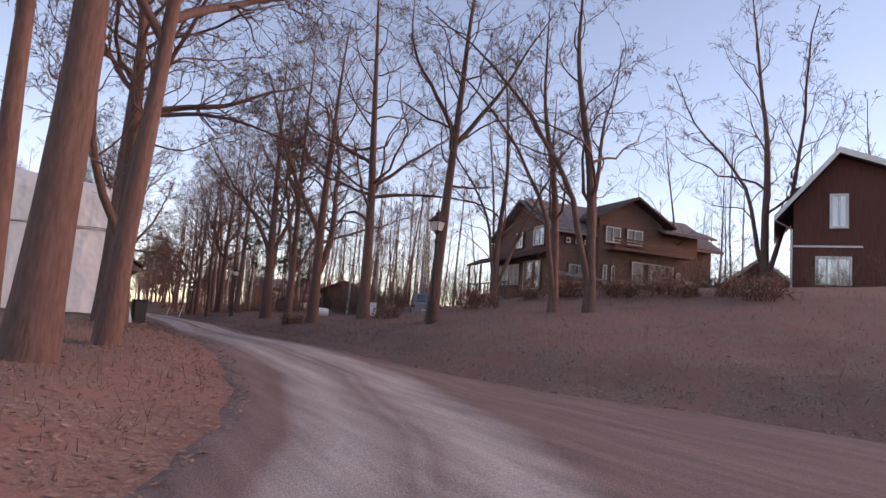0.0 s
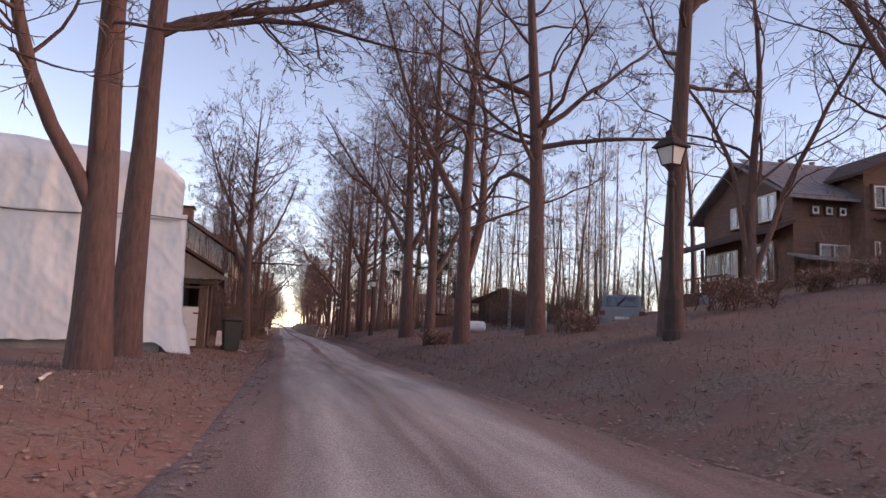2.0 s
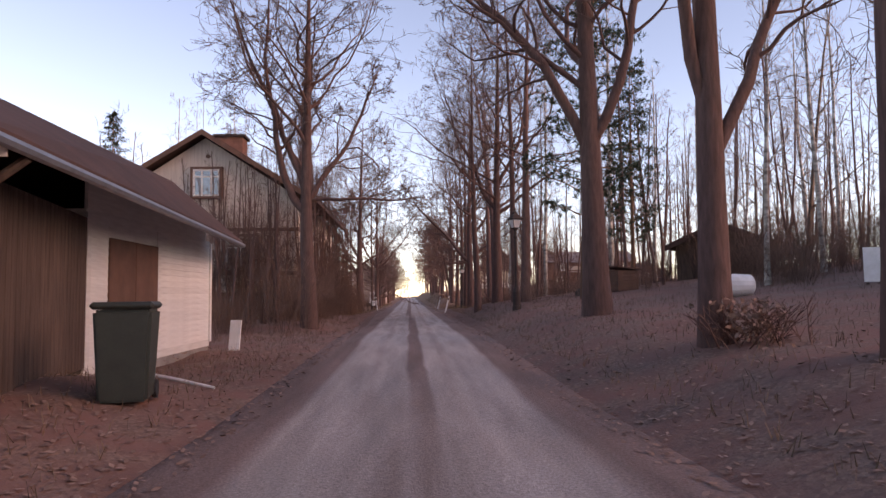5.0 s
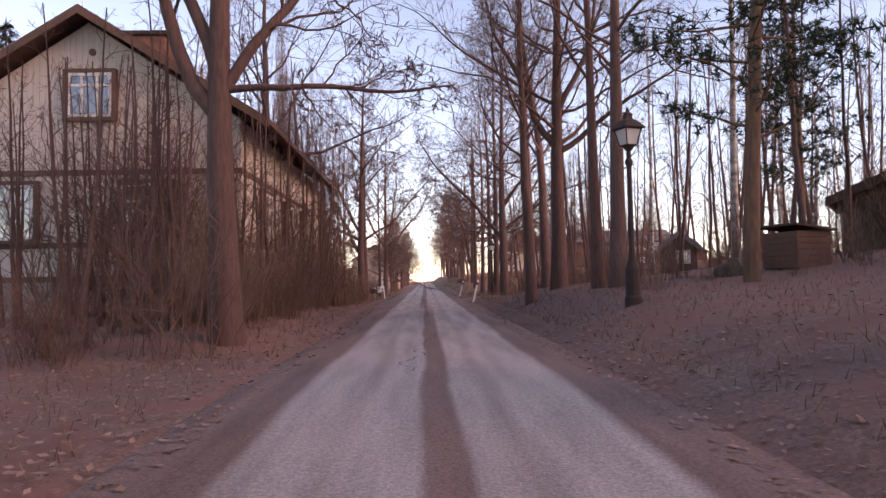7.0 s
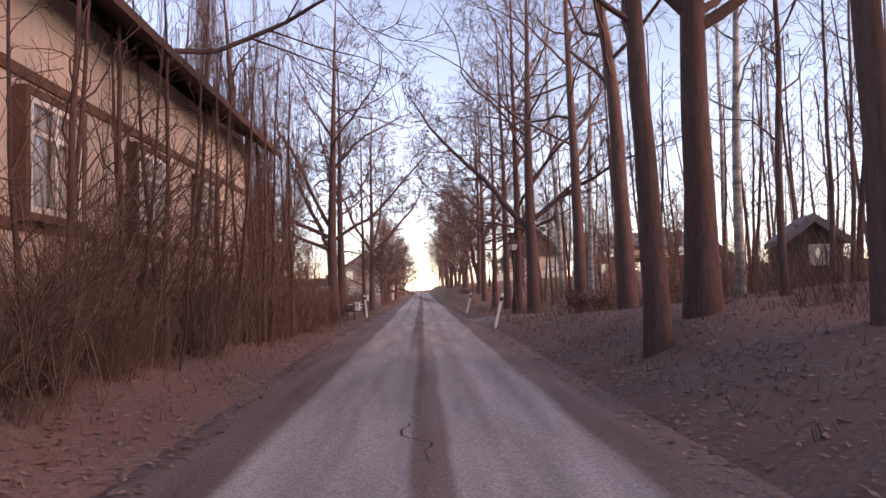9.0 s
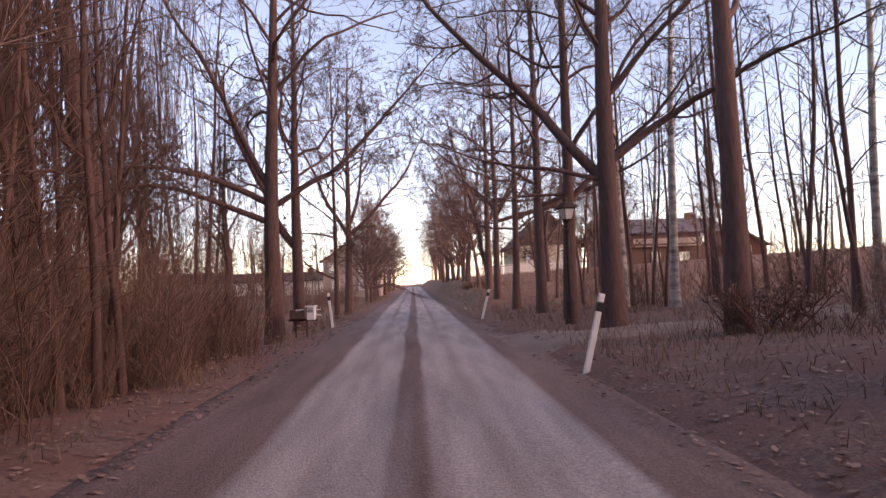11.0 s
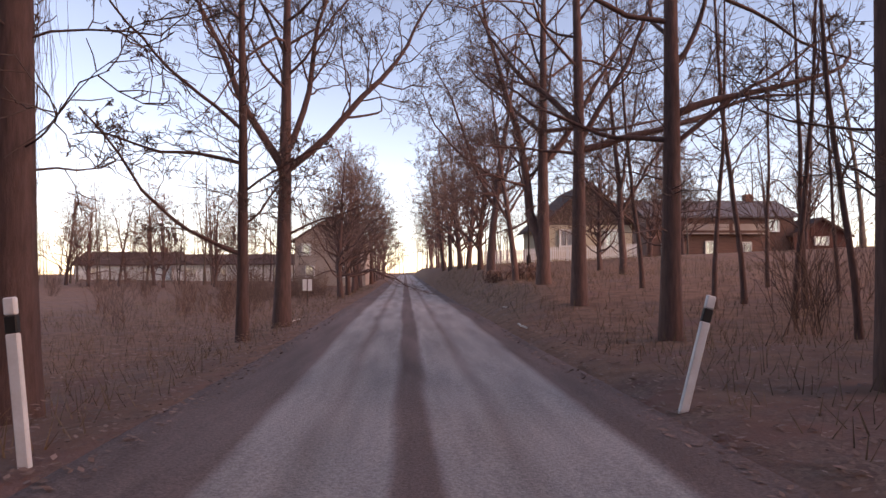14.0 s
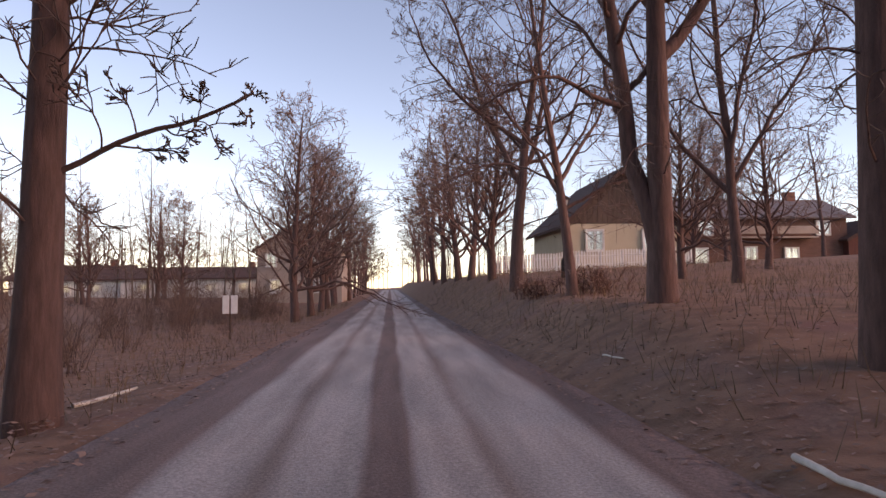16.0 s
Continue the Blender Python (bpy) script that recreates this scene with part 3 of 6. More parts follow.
avenue_tree(4.23, 81.5, 45, 14, 0.18, 60, sprigs=12, first=0.38, limbs=20, spread=1.1, crooked=0.012, stems=((4.1, 0, 62, 7.5, 0.1), (4.3, 0, 38, 6.5, 0.08), (4.0, 180, 78, 2.8, 0.05), (4.6, 180, 20, 5.5, 0.09)))
avenue_tree(4.4, 86.6, 46, 14, 0.21, 80, sprigs=6, first=0.42, limbs=22, crooked=0.012, stems=((0.9, 180, 10, 10, 0.18), (4.2, 0, 36, 6, 0.13), (5.2, 0, 82, 5, 0.08), (5.0, 180, 25, 5, 0.08)))
avenue_tree(4.32, 91.7, 47, 9, 0.12, 40, first=0.3, crooked=0.04, stems=((2.3, 0, 74, 1.9, 0.05), (2.6, 180, 35, 4, 0.06), (2.9, 0, 28, 4, 0.06)))
avenue_tree(4.07, 97.3, 48, 13, 0.2, 40, first=0.28, limbs=28, spread=1.0, stems=((3.6, 180, 44, 8, 0.11), (5.0, 180, 58, 6.5, 0.08), (4.2, 0, 40, 5.5, 0.1)))
avenue_tree(9.2, 93.15, 50, 12, 0.14, 20, first=0.3, stems=((2.6, 180, 30, 6.5, 0.08), (2.8, 0, 28, 6.5, 0.08), (3.2, 0, 8, 7, 0.08)))

# further along, copies of a few trees on both sides
dense = [tree_thing("avenue_tree", stand(x, y), "bushy bare roadside tree with a dense round crown", M_BARK,
                    grow(60 + k, 8.6, 0.17, first=0.14, limbs=60, spread=0.75, reach=0.5, counts=(5, 4), fine=0.008, crooked=0.03), 0, AVENUE, twig=M_SUNHAZETWIG) for k, (x, y) in enumerate(((-3.8, 103.5), (4.3, 104)))]
light = [tree_thing("avenue_tree", stand(x, y), OAK, M_BARK,
                    grow(64 + k, 12.5, 0.18, first=0.16, limbs=22, spread=0.85, reach=0.42, counts=(5, 3), fine=0.012), 0, AVENUE) for k, (x, y) in enumerate(((3.9, 124), (-4.2, 127), (4.3, 130)))]
rng = np.random.default_rng(5)
for k, (x, y, s) in enumerate(((-3.8, 108.8, 0.95), (4.2, 110.5, 1.1), (-3.9, 114.5, 1.0), (4.2, 117, 1.2), (-4.1, 120.5, 1.1), (20, 119, 1.1), (13.5, 99, 0.75), (24.5, 123, 1.1), (9.2, 96.5, 0.7), (29, 112, 1.0), (-15, 126, 0.9), (-18.5, 131, 1.0), (-22, 127, 0.9), (-25, 133, 1.05), (-29.5, 129, 0.9), (-34, 134, 1.0), (-39, 131, 1.0))):
    copy_thing(dense[k % 2], pose(*stand(x, y), 0, 0, 77 * k + 30)).scale = (s, s, s)
for k in range(11):
    for sx in (-1, 1):
        x, y = sx * (4.1 + rng.uniform(-0.3, 0.8)), 133 + k * 6.5 + rng.uniform(-1.5, 1.5)
        s = rng.uniform(0.8, 1.05)
        copy_thing(light[(k + (sx > 0)) % 3], pose(*stand(x, y), 0, 0, rng.uniform(0, 360))).scale = (s, s, s)
for k, (x, y, s) in enumerate(((-24, 150, 0.9), (-33, 146, 0.8), (-18, 155, 0.7), (-40, 152, 0.9), (-28, 132, 0.75), (17, 122, 0.9), (34, 126, 0.9), (-12, 150, 0.8))):
    copy_thing(light[k % 3], pose(*stand(x, y), 0, 0, 53 * k)).scale = (s, s, s)

# trees before the brown house and on the bank
yard = tree_thing("slender_tree", stand(8.9, 6.0), "slender bare tree with several upright stems on the bank", M_BARK,
                  grow(70, 13, 0.17, first=0.22, limbs=12, spread=0.6, reach=0.36, counts=(5, 4, 2), stems=((0.8, 200, 14, 11, 0.11), (1.4, 20, 18, 10, 0.1))), 0, "slender trees on the bank")
YARD_SPOTS = ((8.7, 7.6, 0.85), (32.2, 17.7, 1.6), (10.0, 13.5, 0.8))
for i, (x, y, s) in enumerate(YARD_SPOTS):
    copy_thing(yard, pose(*stand(x, y), 0, 0, 57 * i + 20)).scale = (s, s, s)

# slender birches and young trees in the wood right of the road
birch = tree_thing("birch_tree", stand(9.5, 46), "slim birch with pale bark and fine bare twigs", M_BIRCH,
                   grow(80, 15, 0.11, first=0.3, limbs=20, spread=0.7, reach=0.2, counts=(5, 3), crooked=0.02, droop=0.05, fine=0.005), 0, "birches in the wood", twig=M_SUNHAZETWIG)
young = tree_thing("young_tree", stand(6.5, 48.5), "thin straight young tree with bare side twigs", M_BARK,
                   grow(81, 10, 0.06, first=0.25, limbs=14, spread=0.7, reach=0.22, counts=(5,), crooked=0.03, fine=0.005), 0, "young trees in the wood")
rng = np.random.default_rng(9)
for i in range(26):
    x, y = rng.uniform(7, 34), rng.uniform(33, 78)
    copy_thing(birch, pose(*stand(x, y), 0, 0, rng.uniform(0, 360))).scale = (rng.uniform(0.75, 1.2),) * 3
for x, y, sc in ((-13.6, 67, 1.15), (-11.8, 65, 1.05), (-15.5, 63, 1.0), (-17.5, 66, 1.1), (13.8, 36.5, 0.8), (17.6, 36.8, 0.85), (20.6, 37, 0.9), (11.2, 35.3, 0.75), (33.7, 21.3, 0.9), (38.6, 22.8, 1.0), (36, 24.5, 0.95), (35, 21.6, 0.85)):
    copy_thing(birch, pose(*stand(x, y), 0, 0, 40 * x)).scale = (sc,) * 3
for i in range(46):
    x, y = rng.uniform(5.2, 22), rng.uniform(40, 76)
    copy_thing(young, pose(*stand(x, y), 0, 0, rng.uniform(0, 360))).scale = (rng.uniform(0.7, 1.25),) * 3
for i in range(50):
    x, y = rng.uniform(-8.4, -4.4), rng.uniform(37.4, 42.2)
    copy_thing(young, pose(*stand(x, y), 0, 0, rng.uniform(0, 360))).scale = (rng.uniform(0.4, 0.65),) * 3
for i in range(14):
    x, y = rng.uniform(-22, -7.5), rng.uniform(54, 70)
    copy_thing(young, pose(*stand(x, y), 0, 0, rng.uniform(0, 360))).scale = (rng.uniform(0.8, 1.3),) * 3


# weeping birches with curtains of hanging twigs left of the road
def weeping_birch(x, y, seed, height, r0, lean):
    thick, limbs, twigs = grow(seed, height, r0, first=0.25, limbs=20, spread=0.9, reach=0.38, lean=lean, counts=(4, 3), crooked=0.03, fine=0.005)
    r = np.random.default_rng(seed)
    for _ in range(1300):
        q = (limbs + twigs)[r.integers(len(limbs) + len(twigs))][0]
        p = q[r.integers(1, len(q))]
        ln = min(r.uniform(1.2, 4.5), max(p[2] - 0.7, 0.3))
        w = np.array([p, p + (r.normal(0, 0.12), r.normal(0, 0.12), -ln * 0.5), p + (r.normal(0, 0.25), r.normal(0, 0.25), -ln)])
        twigs.append((w, np.array([0.006, 0.005, 0.003]), 3))
    return tree_thing("weeping_birch", stand(x, y), "old birch with a curtain of hanging brown twigs", M_BARK, (thick, limbs, twigs), 0, "weeping birches")


wb = weeping_birch(-5.73, 60.84, 17, 13, 0.28, (-0.07, 0))
for x, y, sc, a in ((-8.2, 62.5, 0.85, 80), (-7.6, 56.6, 0.8, 190), (-11.5, 60.5, 0.9, 260), (-12.5, 67, 1.0, 20), (-9.0, 68.0, 0.8, 130), (-10.7, 75.8, 0.95, 310), (-7.6, 76.0, 0.7, 60)):
    copy_thing(wb, pose(*stand(x, y), 0, 0, a)).scale = (sc, sc, sc)


for i in range(22):
    x, y = rng.uniform(-17, -7), rng.uniform(66, 76)
    copy_thing(young, pose(*stand(x, y), 0, 0, rng.uniform(0, 360))).scale = (rng.uniform(0.8, 1.3),) * 3
for i in range(16):
    x, y = rng.uniform(6.5, 13), rng.uniform(70, 86)
    copy_thing(young, pose(*stand(x, y), 0, 0, rng.uniform(0, 360))).scale = (rng.uniform(0.7, 1.1),) * 3


for i in range(40):
    x, y = rng.uniform(-4.5, -3.5), rng.uniform(38.5, 58)
    copy_thing(young, pose(*stand(x, y), 0, 0, rng.uniform(0, 360))).scale = (rng.uniform(0.45, 0.75),) * 3


for i in range(30):
    x, y = rng.uniform(9, 26), rng.uniform(44, 70)
    copy_thing(young, pose(*stand(x, y), 0, 0, rng.uniform(0, 360))).scale = (rng.uniform(0.6, 1.2),) * 3


# pines with dark needle clumps
def pine_tree(x, y, seed, height, r0, label="tall pine with rusty trunk and dark needle clumps", first=0.2):
    r = np.random.default_rng(seed)
    trunk = wander(r, (0, 0, -0.3), (0, 0, 1), height, 12, 0.02, 0.05)
    rad = np.linspace(r0, 0.03, 13)
    limbs, verts, faces = [], [], []
    for j in range(48):
        t = first + (1 - first) * (j / 48)
        k = min(int(t * 12), 11)
        p = trunk[k] + (trunk[k + 1] - trunk[k]) * (t * 12 - k)
        a = j * 2.4
        ln = 2.6 * (1.15 - t) ** 0.6 * r.uniform(0.7, 1.2)
        q = wander(r, p, (math.cos(a), math.sin(a), 0.15), ln, 5, 0.15, 0.05)
        limbs.append((q, np.linspace(0.035, 0.008, 6), 4))
        for _ in range(42):
            c = q[r.integers(2, 6)] + r.normal(0, 1, 3) * (0.26, 0.26, 0.13)
            for _ in range(13):
                d, s = unit(r.normal(0, 1, 3) + (0, 0, 0.3)), r.uniform(0.09, 0.18)
                w = unit(np.cross(d, r.normal(0, 1, 3))) * 0.015
                b = len(verts)
                verts += [c - w, c + w, c + d * s + w * 0.3, c + d * s - w * 0.3]
                faces.append((b, b + 1, b + 2, b + 3))
    e = thing("pine_tree", pose(*stand(x, y)), label, "tree", "pines in the wood")
    for nm, data, m in (("trunk", tubes([(trunk, rad, 9)]), M_PINE), ("branch", tubes(limbs), M_PINE), ("needles", (np.array(verts), np.array(faces)), M_NEEDLE)):
        new(nm, mesh_of(nm, *data, m, nm != "needles")).parent = e
    return e


pine = pine_tree(6.15, 38.3, 90, 15, 0.16)
copy_thing(pine, pose(*stand(9.0, 41.5), 0, 0, 50)).scale = (0.62, 0.62, 0.62)


def spruce_tree(x, y, height):
    """A dense cone of drooping branches."""
    r = np.random.default_rng(int(height * 10))
    verts, faces, limbs = [], [], []
    for j in range(130):
        t = 0.08 + 0.9 * j / 130
        a, ln = j * 2.4, (1 - t) * height * 0.3 + 0.15
        p = np.array((0, 0, t * height))
        q = wander(r, p, (math.cos(a), math.sin(a), -0.1), ln, 4, 0.06, 0.02)
        limbs.append((q, np.linspace(0.025, 0.006, 5), 3))
        for _ in range(44):
            k = r.uniform(0.15, 1)
            c = p + (q[-1] - p) * k + r.normal(0, 0.07, 3)
            d = unit(np.array((math.cos(a) + r.normal(0, 0.7), math.sin(a) + r.normal(0, 0.7), -0.4 + r.normal(0, 0.3))))
            w = unit(np.cross(d, (0, 0, 1))) * 0.03
            s, b = r.uniform(0.12, 0.3), len(verts)
            verts += [c - w, c + w, c + d * s + w * 0.2, c + d * s - w * 0.2]
            faces.append((b, b + 1, b + 2, b + 3))
    e = thing("spruce_tree", pose(*stand(x, y)), "dark green spruce behind the houses", "tree", "spruces behind the houses")
    new("trunk", mesh_of("trunk", *tubes([(np.array([(0, 0, -0.3), (0, 0, height * 0.5), (0, 0, height)]), np.array([0.14, 0.08, 0.01]), 8)] + limbs), M_PINE)).parent = e
    new("needles", mesh_of("needles", np.array(verts), np.array(faces), M_NEEDLE, False)).parent = e
    return e


spruce_tree(-16.2, 52, 11.5)


# far woods: many bare trees together, with gaps
def scatter(name, label, kinds, spots, material, category="woods"):
    """Many copies of small tube meshes joined into one object of stuff."""
    vs, fs, base = [], [], 0
    for i, (x, y, s, a) in enumerate(spots):
        v, f = kinds[i % len(kinds)]
        c, d = math.cos(a), math.sin(a)
        p = np.stack([v[:, 0] * c - v[:, 1] * d, v[:, 0] * d + v[:, 1] * c, v[:, 2]], 1) * s + np.array(stand(x, y, 0.1))
        vs.append(p)
        fs.append(f + base)
        base += len(v)
    return tagged(new(name, mesh_of(name, np.concatenate(vs), np.concatenate(fs), material)), label, category, kind="stuff")


def woods_kind(seed, height, r0, counts=(5,)):
    a, b, c = grow(seed, height, r0, first=0.22, limbs=13, spread=0.75, reach=0.36, counts=counts, crooked=0.03, fine=0.011)
    return tubes([(p[::2], r[::2], 3) for p, r, s in a] + [(p[::2], r[::2], 3) for p, r, s in b + c])


kinds = [woods_kind(100 + i, 11 + 2 * i, 0.1 + 0.02 * i) for i in range(4)]
rng = np.random.default_rng(21)
spots = [(rng.uniform(22, 95), rng.uniform(34, 130), rng.uniform(0.7, 1.25), rng.uniform(0, 6.3)) for _ in range(100)]
spots += [(rng.uniform(-75, -20), rng.uniform(45, 90), rng.uniform(0.7, 1.1), rng.uniform(0, 6.3)) for _ in range(40)]
spots += [(rng.uniform(-90, -14), rng.uniform(175, 240), rng.uniform(0.7, 1.2), rng.uniform(0, 6.3)) for _ in range(60)]
spots += [(rng.uniform(-75, -12), rng.uniform(135, 158), rng.uniform(0.55, 0.9), rng.uniform(0, 6.3)) for _ in range(45)]
spots += [(rng.uniform(10, 90), rng.uniform(150, 230), rng.uniform(0.8, 1.3), rng.uniform(0, 6.3)) for _ in range(60)]
spots += [(rng.uniform(-60, 60), rng.uniform(250, 330), rng.uniform(0.8, 1.4), rng.uniform(0, 6.3)) for _ in range(45)]
spots += [(rng.uniform(30, 90), rng.uniform(-25, 34), rng.uniform(0.8, 1.2), rng.uniform(0, 6.3)) for _ in range(50)]
spots += [(rng.uniform(-60, 40), rng.uniform(-90, -45), rng.uniform(0.8, 1.2), rng.uniform(0, 6.3)) for _ in range(30)]
spots += [(side * rng.uniform(3.0, 10), rng.uniform(205, 250), rng.uniform(0.6, 0.9), rng.uniform(0, 6.3)) for side in (-1, 1) for _ in range(14)]
scatter("far_woods", "bare brown woods beyond the houses and fields", kinds, spots, M_WOODS)


# thickets: dense bare shrubs
def shrub_kind(seed, height, stems):
    r = np.random.default_rng(seed)
    paths = []
    for _ in range(stems):
        a = r.uniform(0, 6.3)
        p = np.array((r.normal(0, 0.35), r.normal(0, 0.35), -0.05))
        q = wander(r, p, (math.cos(a) * 0.3, math.sin(a) * 0.3, 1), height * r.uniform(0.6, 1.1), 5, 0.12, 0.0)
        paths.append((q, np.linspace(0.015, 0.005, 6), 3))
        for _ in range(7):
            k = r.integers(1, 5)
            w = wander(r, q[k], off_axis(r, q[k + 1] - q[k], 0.6), height * 0.3, 1, 0.2, 0.02)
            paths.append((w, np.linspace(0.008, 0.004, 2), 3))
    return tubes(paths)


shrubs = [shrub_kind(200 + i, 2.6 + 0.5 * i, 16) for i in range(4)]
spots = [(rng.uniform(-5.6, -3.4), rng.uniform(35, 46), rng.uniform(0.35, 0.7), rng.uniform(0, 6.3)) for _ in range(34)]
spots += [(rng.uniform(-6.4, -3.8), rng.uniform(45, 62), rng.uniform(0.5, 0.85), rng.uniform(0, 6.3)) for _ in range(72)]
spots += [(rng.uniform(-5.0, -3.3), rng.uniform(38.5, 53), rng.uniform(0.3, 0.55), rng.uniform(0, 6.3)) for _ in range(80)]
spots += [(rng.uniform(-5.6, -3.4), rng.uniform(52, 63), rng.uniform(0.35, 0.6), rng.uniform(0, 6.3)) for _ in range(60)]
spots += [(rng.uniform(-6.0, -4.2), rng.uniform(46, 57), rng.uniform(1.0, 1.4), rng.uniform(0, 6.3)) for _ in range(12)]
spots += [(rng.uniform(-8.0, -5.0), rng.uniform(40, 42.3), rng.uniform(0.9, 1.5), rng.uniform(0, 6.3)) for _ in range(8)]
spots += [(rng.uniform(-7.5, -4.8), rng.uniform(33, 36), rng.uniform(0.3, 0.45), rng.uniform(0, 6.3)) for _ in range(16)]
spots += [(rng.uniform(-20, -6), rng.uniform(54, 64), rng.uniform(0.8, 1.4), rng.uniform(0, 6.3)) for _ in range(36)]
spots += [(rng.uniform(-9, -5.2), rng.uniform(84, 112), rng.uniform(0.35, 0.6), rng.uniform(0, 6.3)) for _ in range(40)]
spots += [(rng.uniform(-30, -8), rng.uniform(70, 110), rng.uniform(0.4, 0.9), rng.uniform(0, 6.3)) for _ in range(22)]
spots += [(rng.uniform(-60, -9), rng.uniform(108, 145), rng.uniform(0.3, 0.75), rng.uniform(0, 6.3)) for _ in range(50)]
scatter("thicket", "dense bare brown shrubs along the verge", shrubs, spots, M_THICKET, "shrubs")
spots = [(rng.uniform(6, 26), rng.uniform(40, 80), rng.uniform(0.35, 0.8), rng.uniform(0, 6.3)) for _ in range(70)]
spots += [(rng.uniform(12, 40), rng.uniform(30, 48), rng.uniform(0.5, 1.0), rng.uniform(0, 6.3)) for _ in range(34)]
spots += [(rng.uniform(20, 60), rng.uniform(45, 90), rng.uniform(0.6, 1.1), rng.uniform(0, 6.3)) for _ in range(30)]
spots += [(rng.uniform(4.2, 9.5), rng.uniform(38, 56), rng.uniform(0.2, 0.4), rng.uniform(0, 6.3)) for _ in range(44)]
spots += [(rng.uniform(11, 17), rng.uniform(33, 41), rng.uniform(0.45, 0.75), rng.uniform(0, 6.3)) for _ in range(40)]
spots += [(rng.uniform(11, 30), rng.uniform(6, 21), rng.uniform(0.25, 0.55), rng.uniform(0, 6.3)) for _ in range(70)]
spots += [(rng.uniform(9, 32), rng.uniform(58, 74), rng.uniform(0.5, 0.9), rng.uniform(0, 6.3)) for _ in range(30)]
scatter("undergrowth", "low brown brushwood under the trees", shrubs, spots, M_THICKET, "shrubs")


# leaf litter and grass
def quads_on_ground(name, label, count, place, size, upright, material, seed, category):
    r = np.random.default_rng(seed)
    verts, faces = np.zeros((count * 4, 3)), np.arange(count * 4).reshape(-1, 4)
    for i in range(count):
        x, y = place(r)
        z = ground_z(x, y)
        s, a = size * r.uniform(0.6, 1.4), r.uniform(0, 6.3)
        if upright:
            d = np.array((r.normal(0, 0.35), r.normal(0, 0.35), 1)) * s
            w = np.array((math.cos(a), math.sin(a), 0)) * 0.006
            p = np.array((x, y, z - 0.01))
            verts[4 * i:4 * i + 4] = (p - w, p + w, p + d + w * 0.3, p + d - w * 0.3)
        else:
            u = np.array((math.cos(a), math.sin(a), r.uniform(-0.25, 0.35)))
            v = np.array((-math.sin(a), math.cos(a), r.uniform(-0.3, 0.3)))
            p = np.array((x, y, max(z, interp(ROAD_Z, y) + 0.005) + 0.02))
            verts[4 * i:4 * i + 4] = (p - u * s, p + v * s * 0.55, p + u * s, p - v * s * 0.55)
    return tagged(new(name, mesh_of(name, verts, faces, material, False)), label, category, kind="stuff")


def verge(r):
    y = r.uniform(-9, 100)
    if r.random() < 0.5:
        return interp(RIGHT_EDGE, y) - 0.25 + abs(r.normal(0, 2.4)), y
    return interp(LEFT_EDGE, y) + 0.25 - abs(r.normal(0, 2.0)), y


def field(r):
    y = 56 + 70 * r.random() ** 1.3
    if r.random() < 0.6:
        return interp(RIGHT_EDGE, y) + 0.5 + r.random() * 14, y
    return interp(LEFT_EDGE, y) - 0.4 - r.random() * 10, y


quads_on_ground("leaf_litter", "fallen brown leaves scattered over the verges", 52000, verge, 0.033, False, M_LEAF, 3, "leaves")
def bank(r):
    y = -8 + 66 * r.random()
    if r.random() < 0.7:
        return interp(RIGHT_EDGE, y) + 0.5 + 13 * r.random() ** 1.6, y
    return interp(LEFT_EDGE, y) - 0.4 - 3 * r.random(), y


quads_on_ground("dead_grass", "short withered grass among the leaves on the verges", 17000, bank, 0.1, True, M_DEADGRASS, 6, "grass")
quads_on_ground("grass", "long dry yellow-brown grass in the field", 26000, field, 0.22, True, M_GRASS, 4, "grass")


def low_bush(x, y, s, seed):
    v, f = shrub_kind(seed, 1.0, 40)
    e = thing("bush", pose(*stand(x, y)), "low reddish-brown bush with a few dry leaves", "bush", "low bushes")
    o = new("crown", mesh_of("crown", v * np.array((1.5 * s, 1.5 * s, s)), f, M_BUSH))
    o.parent = e
    o["kind"] = "stuff"
    r = np.random.default_rng(seed)
    paths = [(np.array([(r.normal(0, 0.4) * s, r.normal(0, 0.4) * s, r.uniform(0.1, 0.9) * s)] * 2), None, 3) for _ in range(200)]
    o = new("leaves", mesh_of("leaves", *leaf_quads(r, paths, 500, 0.045), M_LEAF, False))
    o.parent = e
    o["kind"] = "stuff"


M_BUSH = mat("reddish_twig", (0.15, 0.075, 0.06), (0.08, 0.045, 0.038), 1.0, 0.9, 0.0, 20, island=0.25)
low_bush(5.5, 57.8, 0.8, 301)
low_bush(4.9, 92.0, 0.7, 302)
low_bush(3.7, 93.2, 0.55, 303)
low_bush(5.6, 14.2, 0.6, 304)
low_bush(8.4, 12.0, 0.8, 305)
low_bush(4.2, 23.0, 0.6, 306)
for k, (x, y, sc) in enumerate(((20.2, 17.2, 0.6), (22.3, 17.8, 0.75), (24.2, 17.0, 0.65), (26.0, 16.2, 0.8), (21.5, 13.0, 0.6), (24.5, 11.5, 0.9))):
    low_bush(x, y, sc, 320 + k)


for k in range(9):
    low_bush(11.2 + 0.25 * k + 0.5 * (k % 2), 12.5 - 1.15 * k, 0.55 + 0.12 * (k % 3), 340 + k)


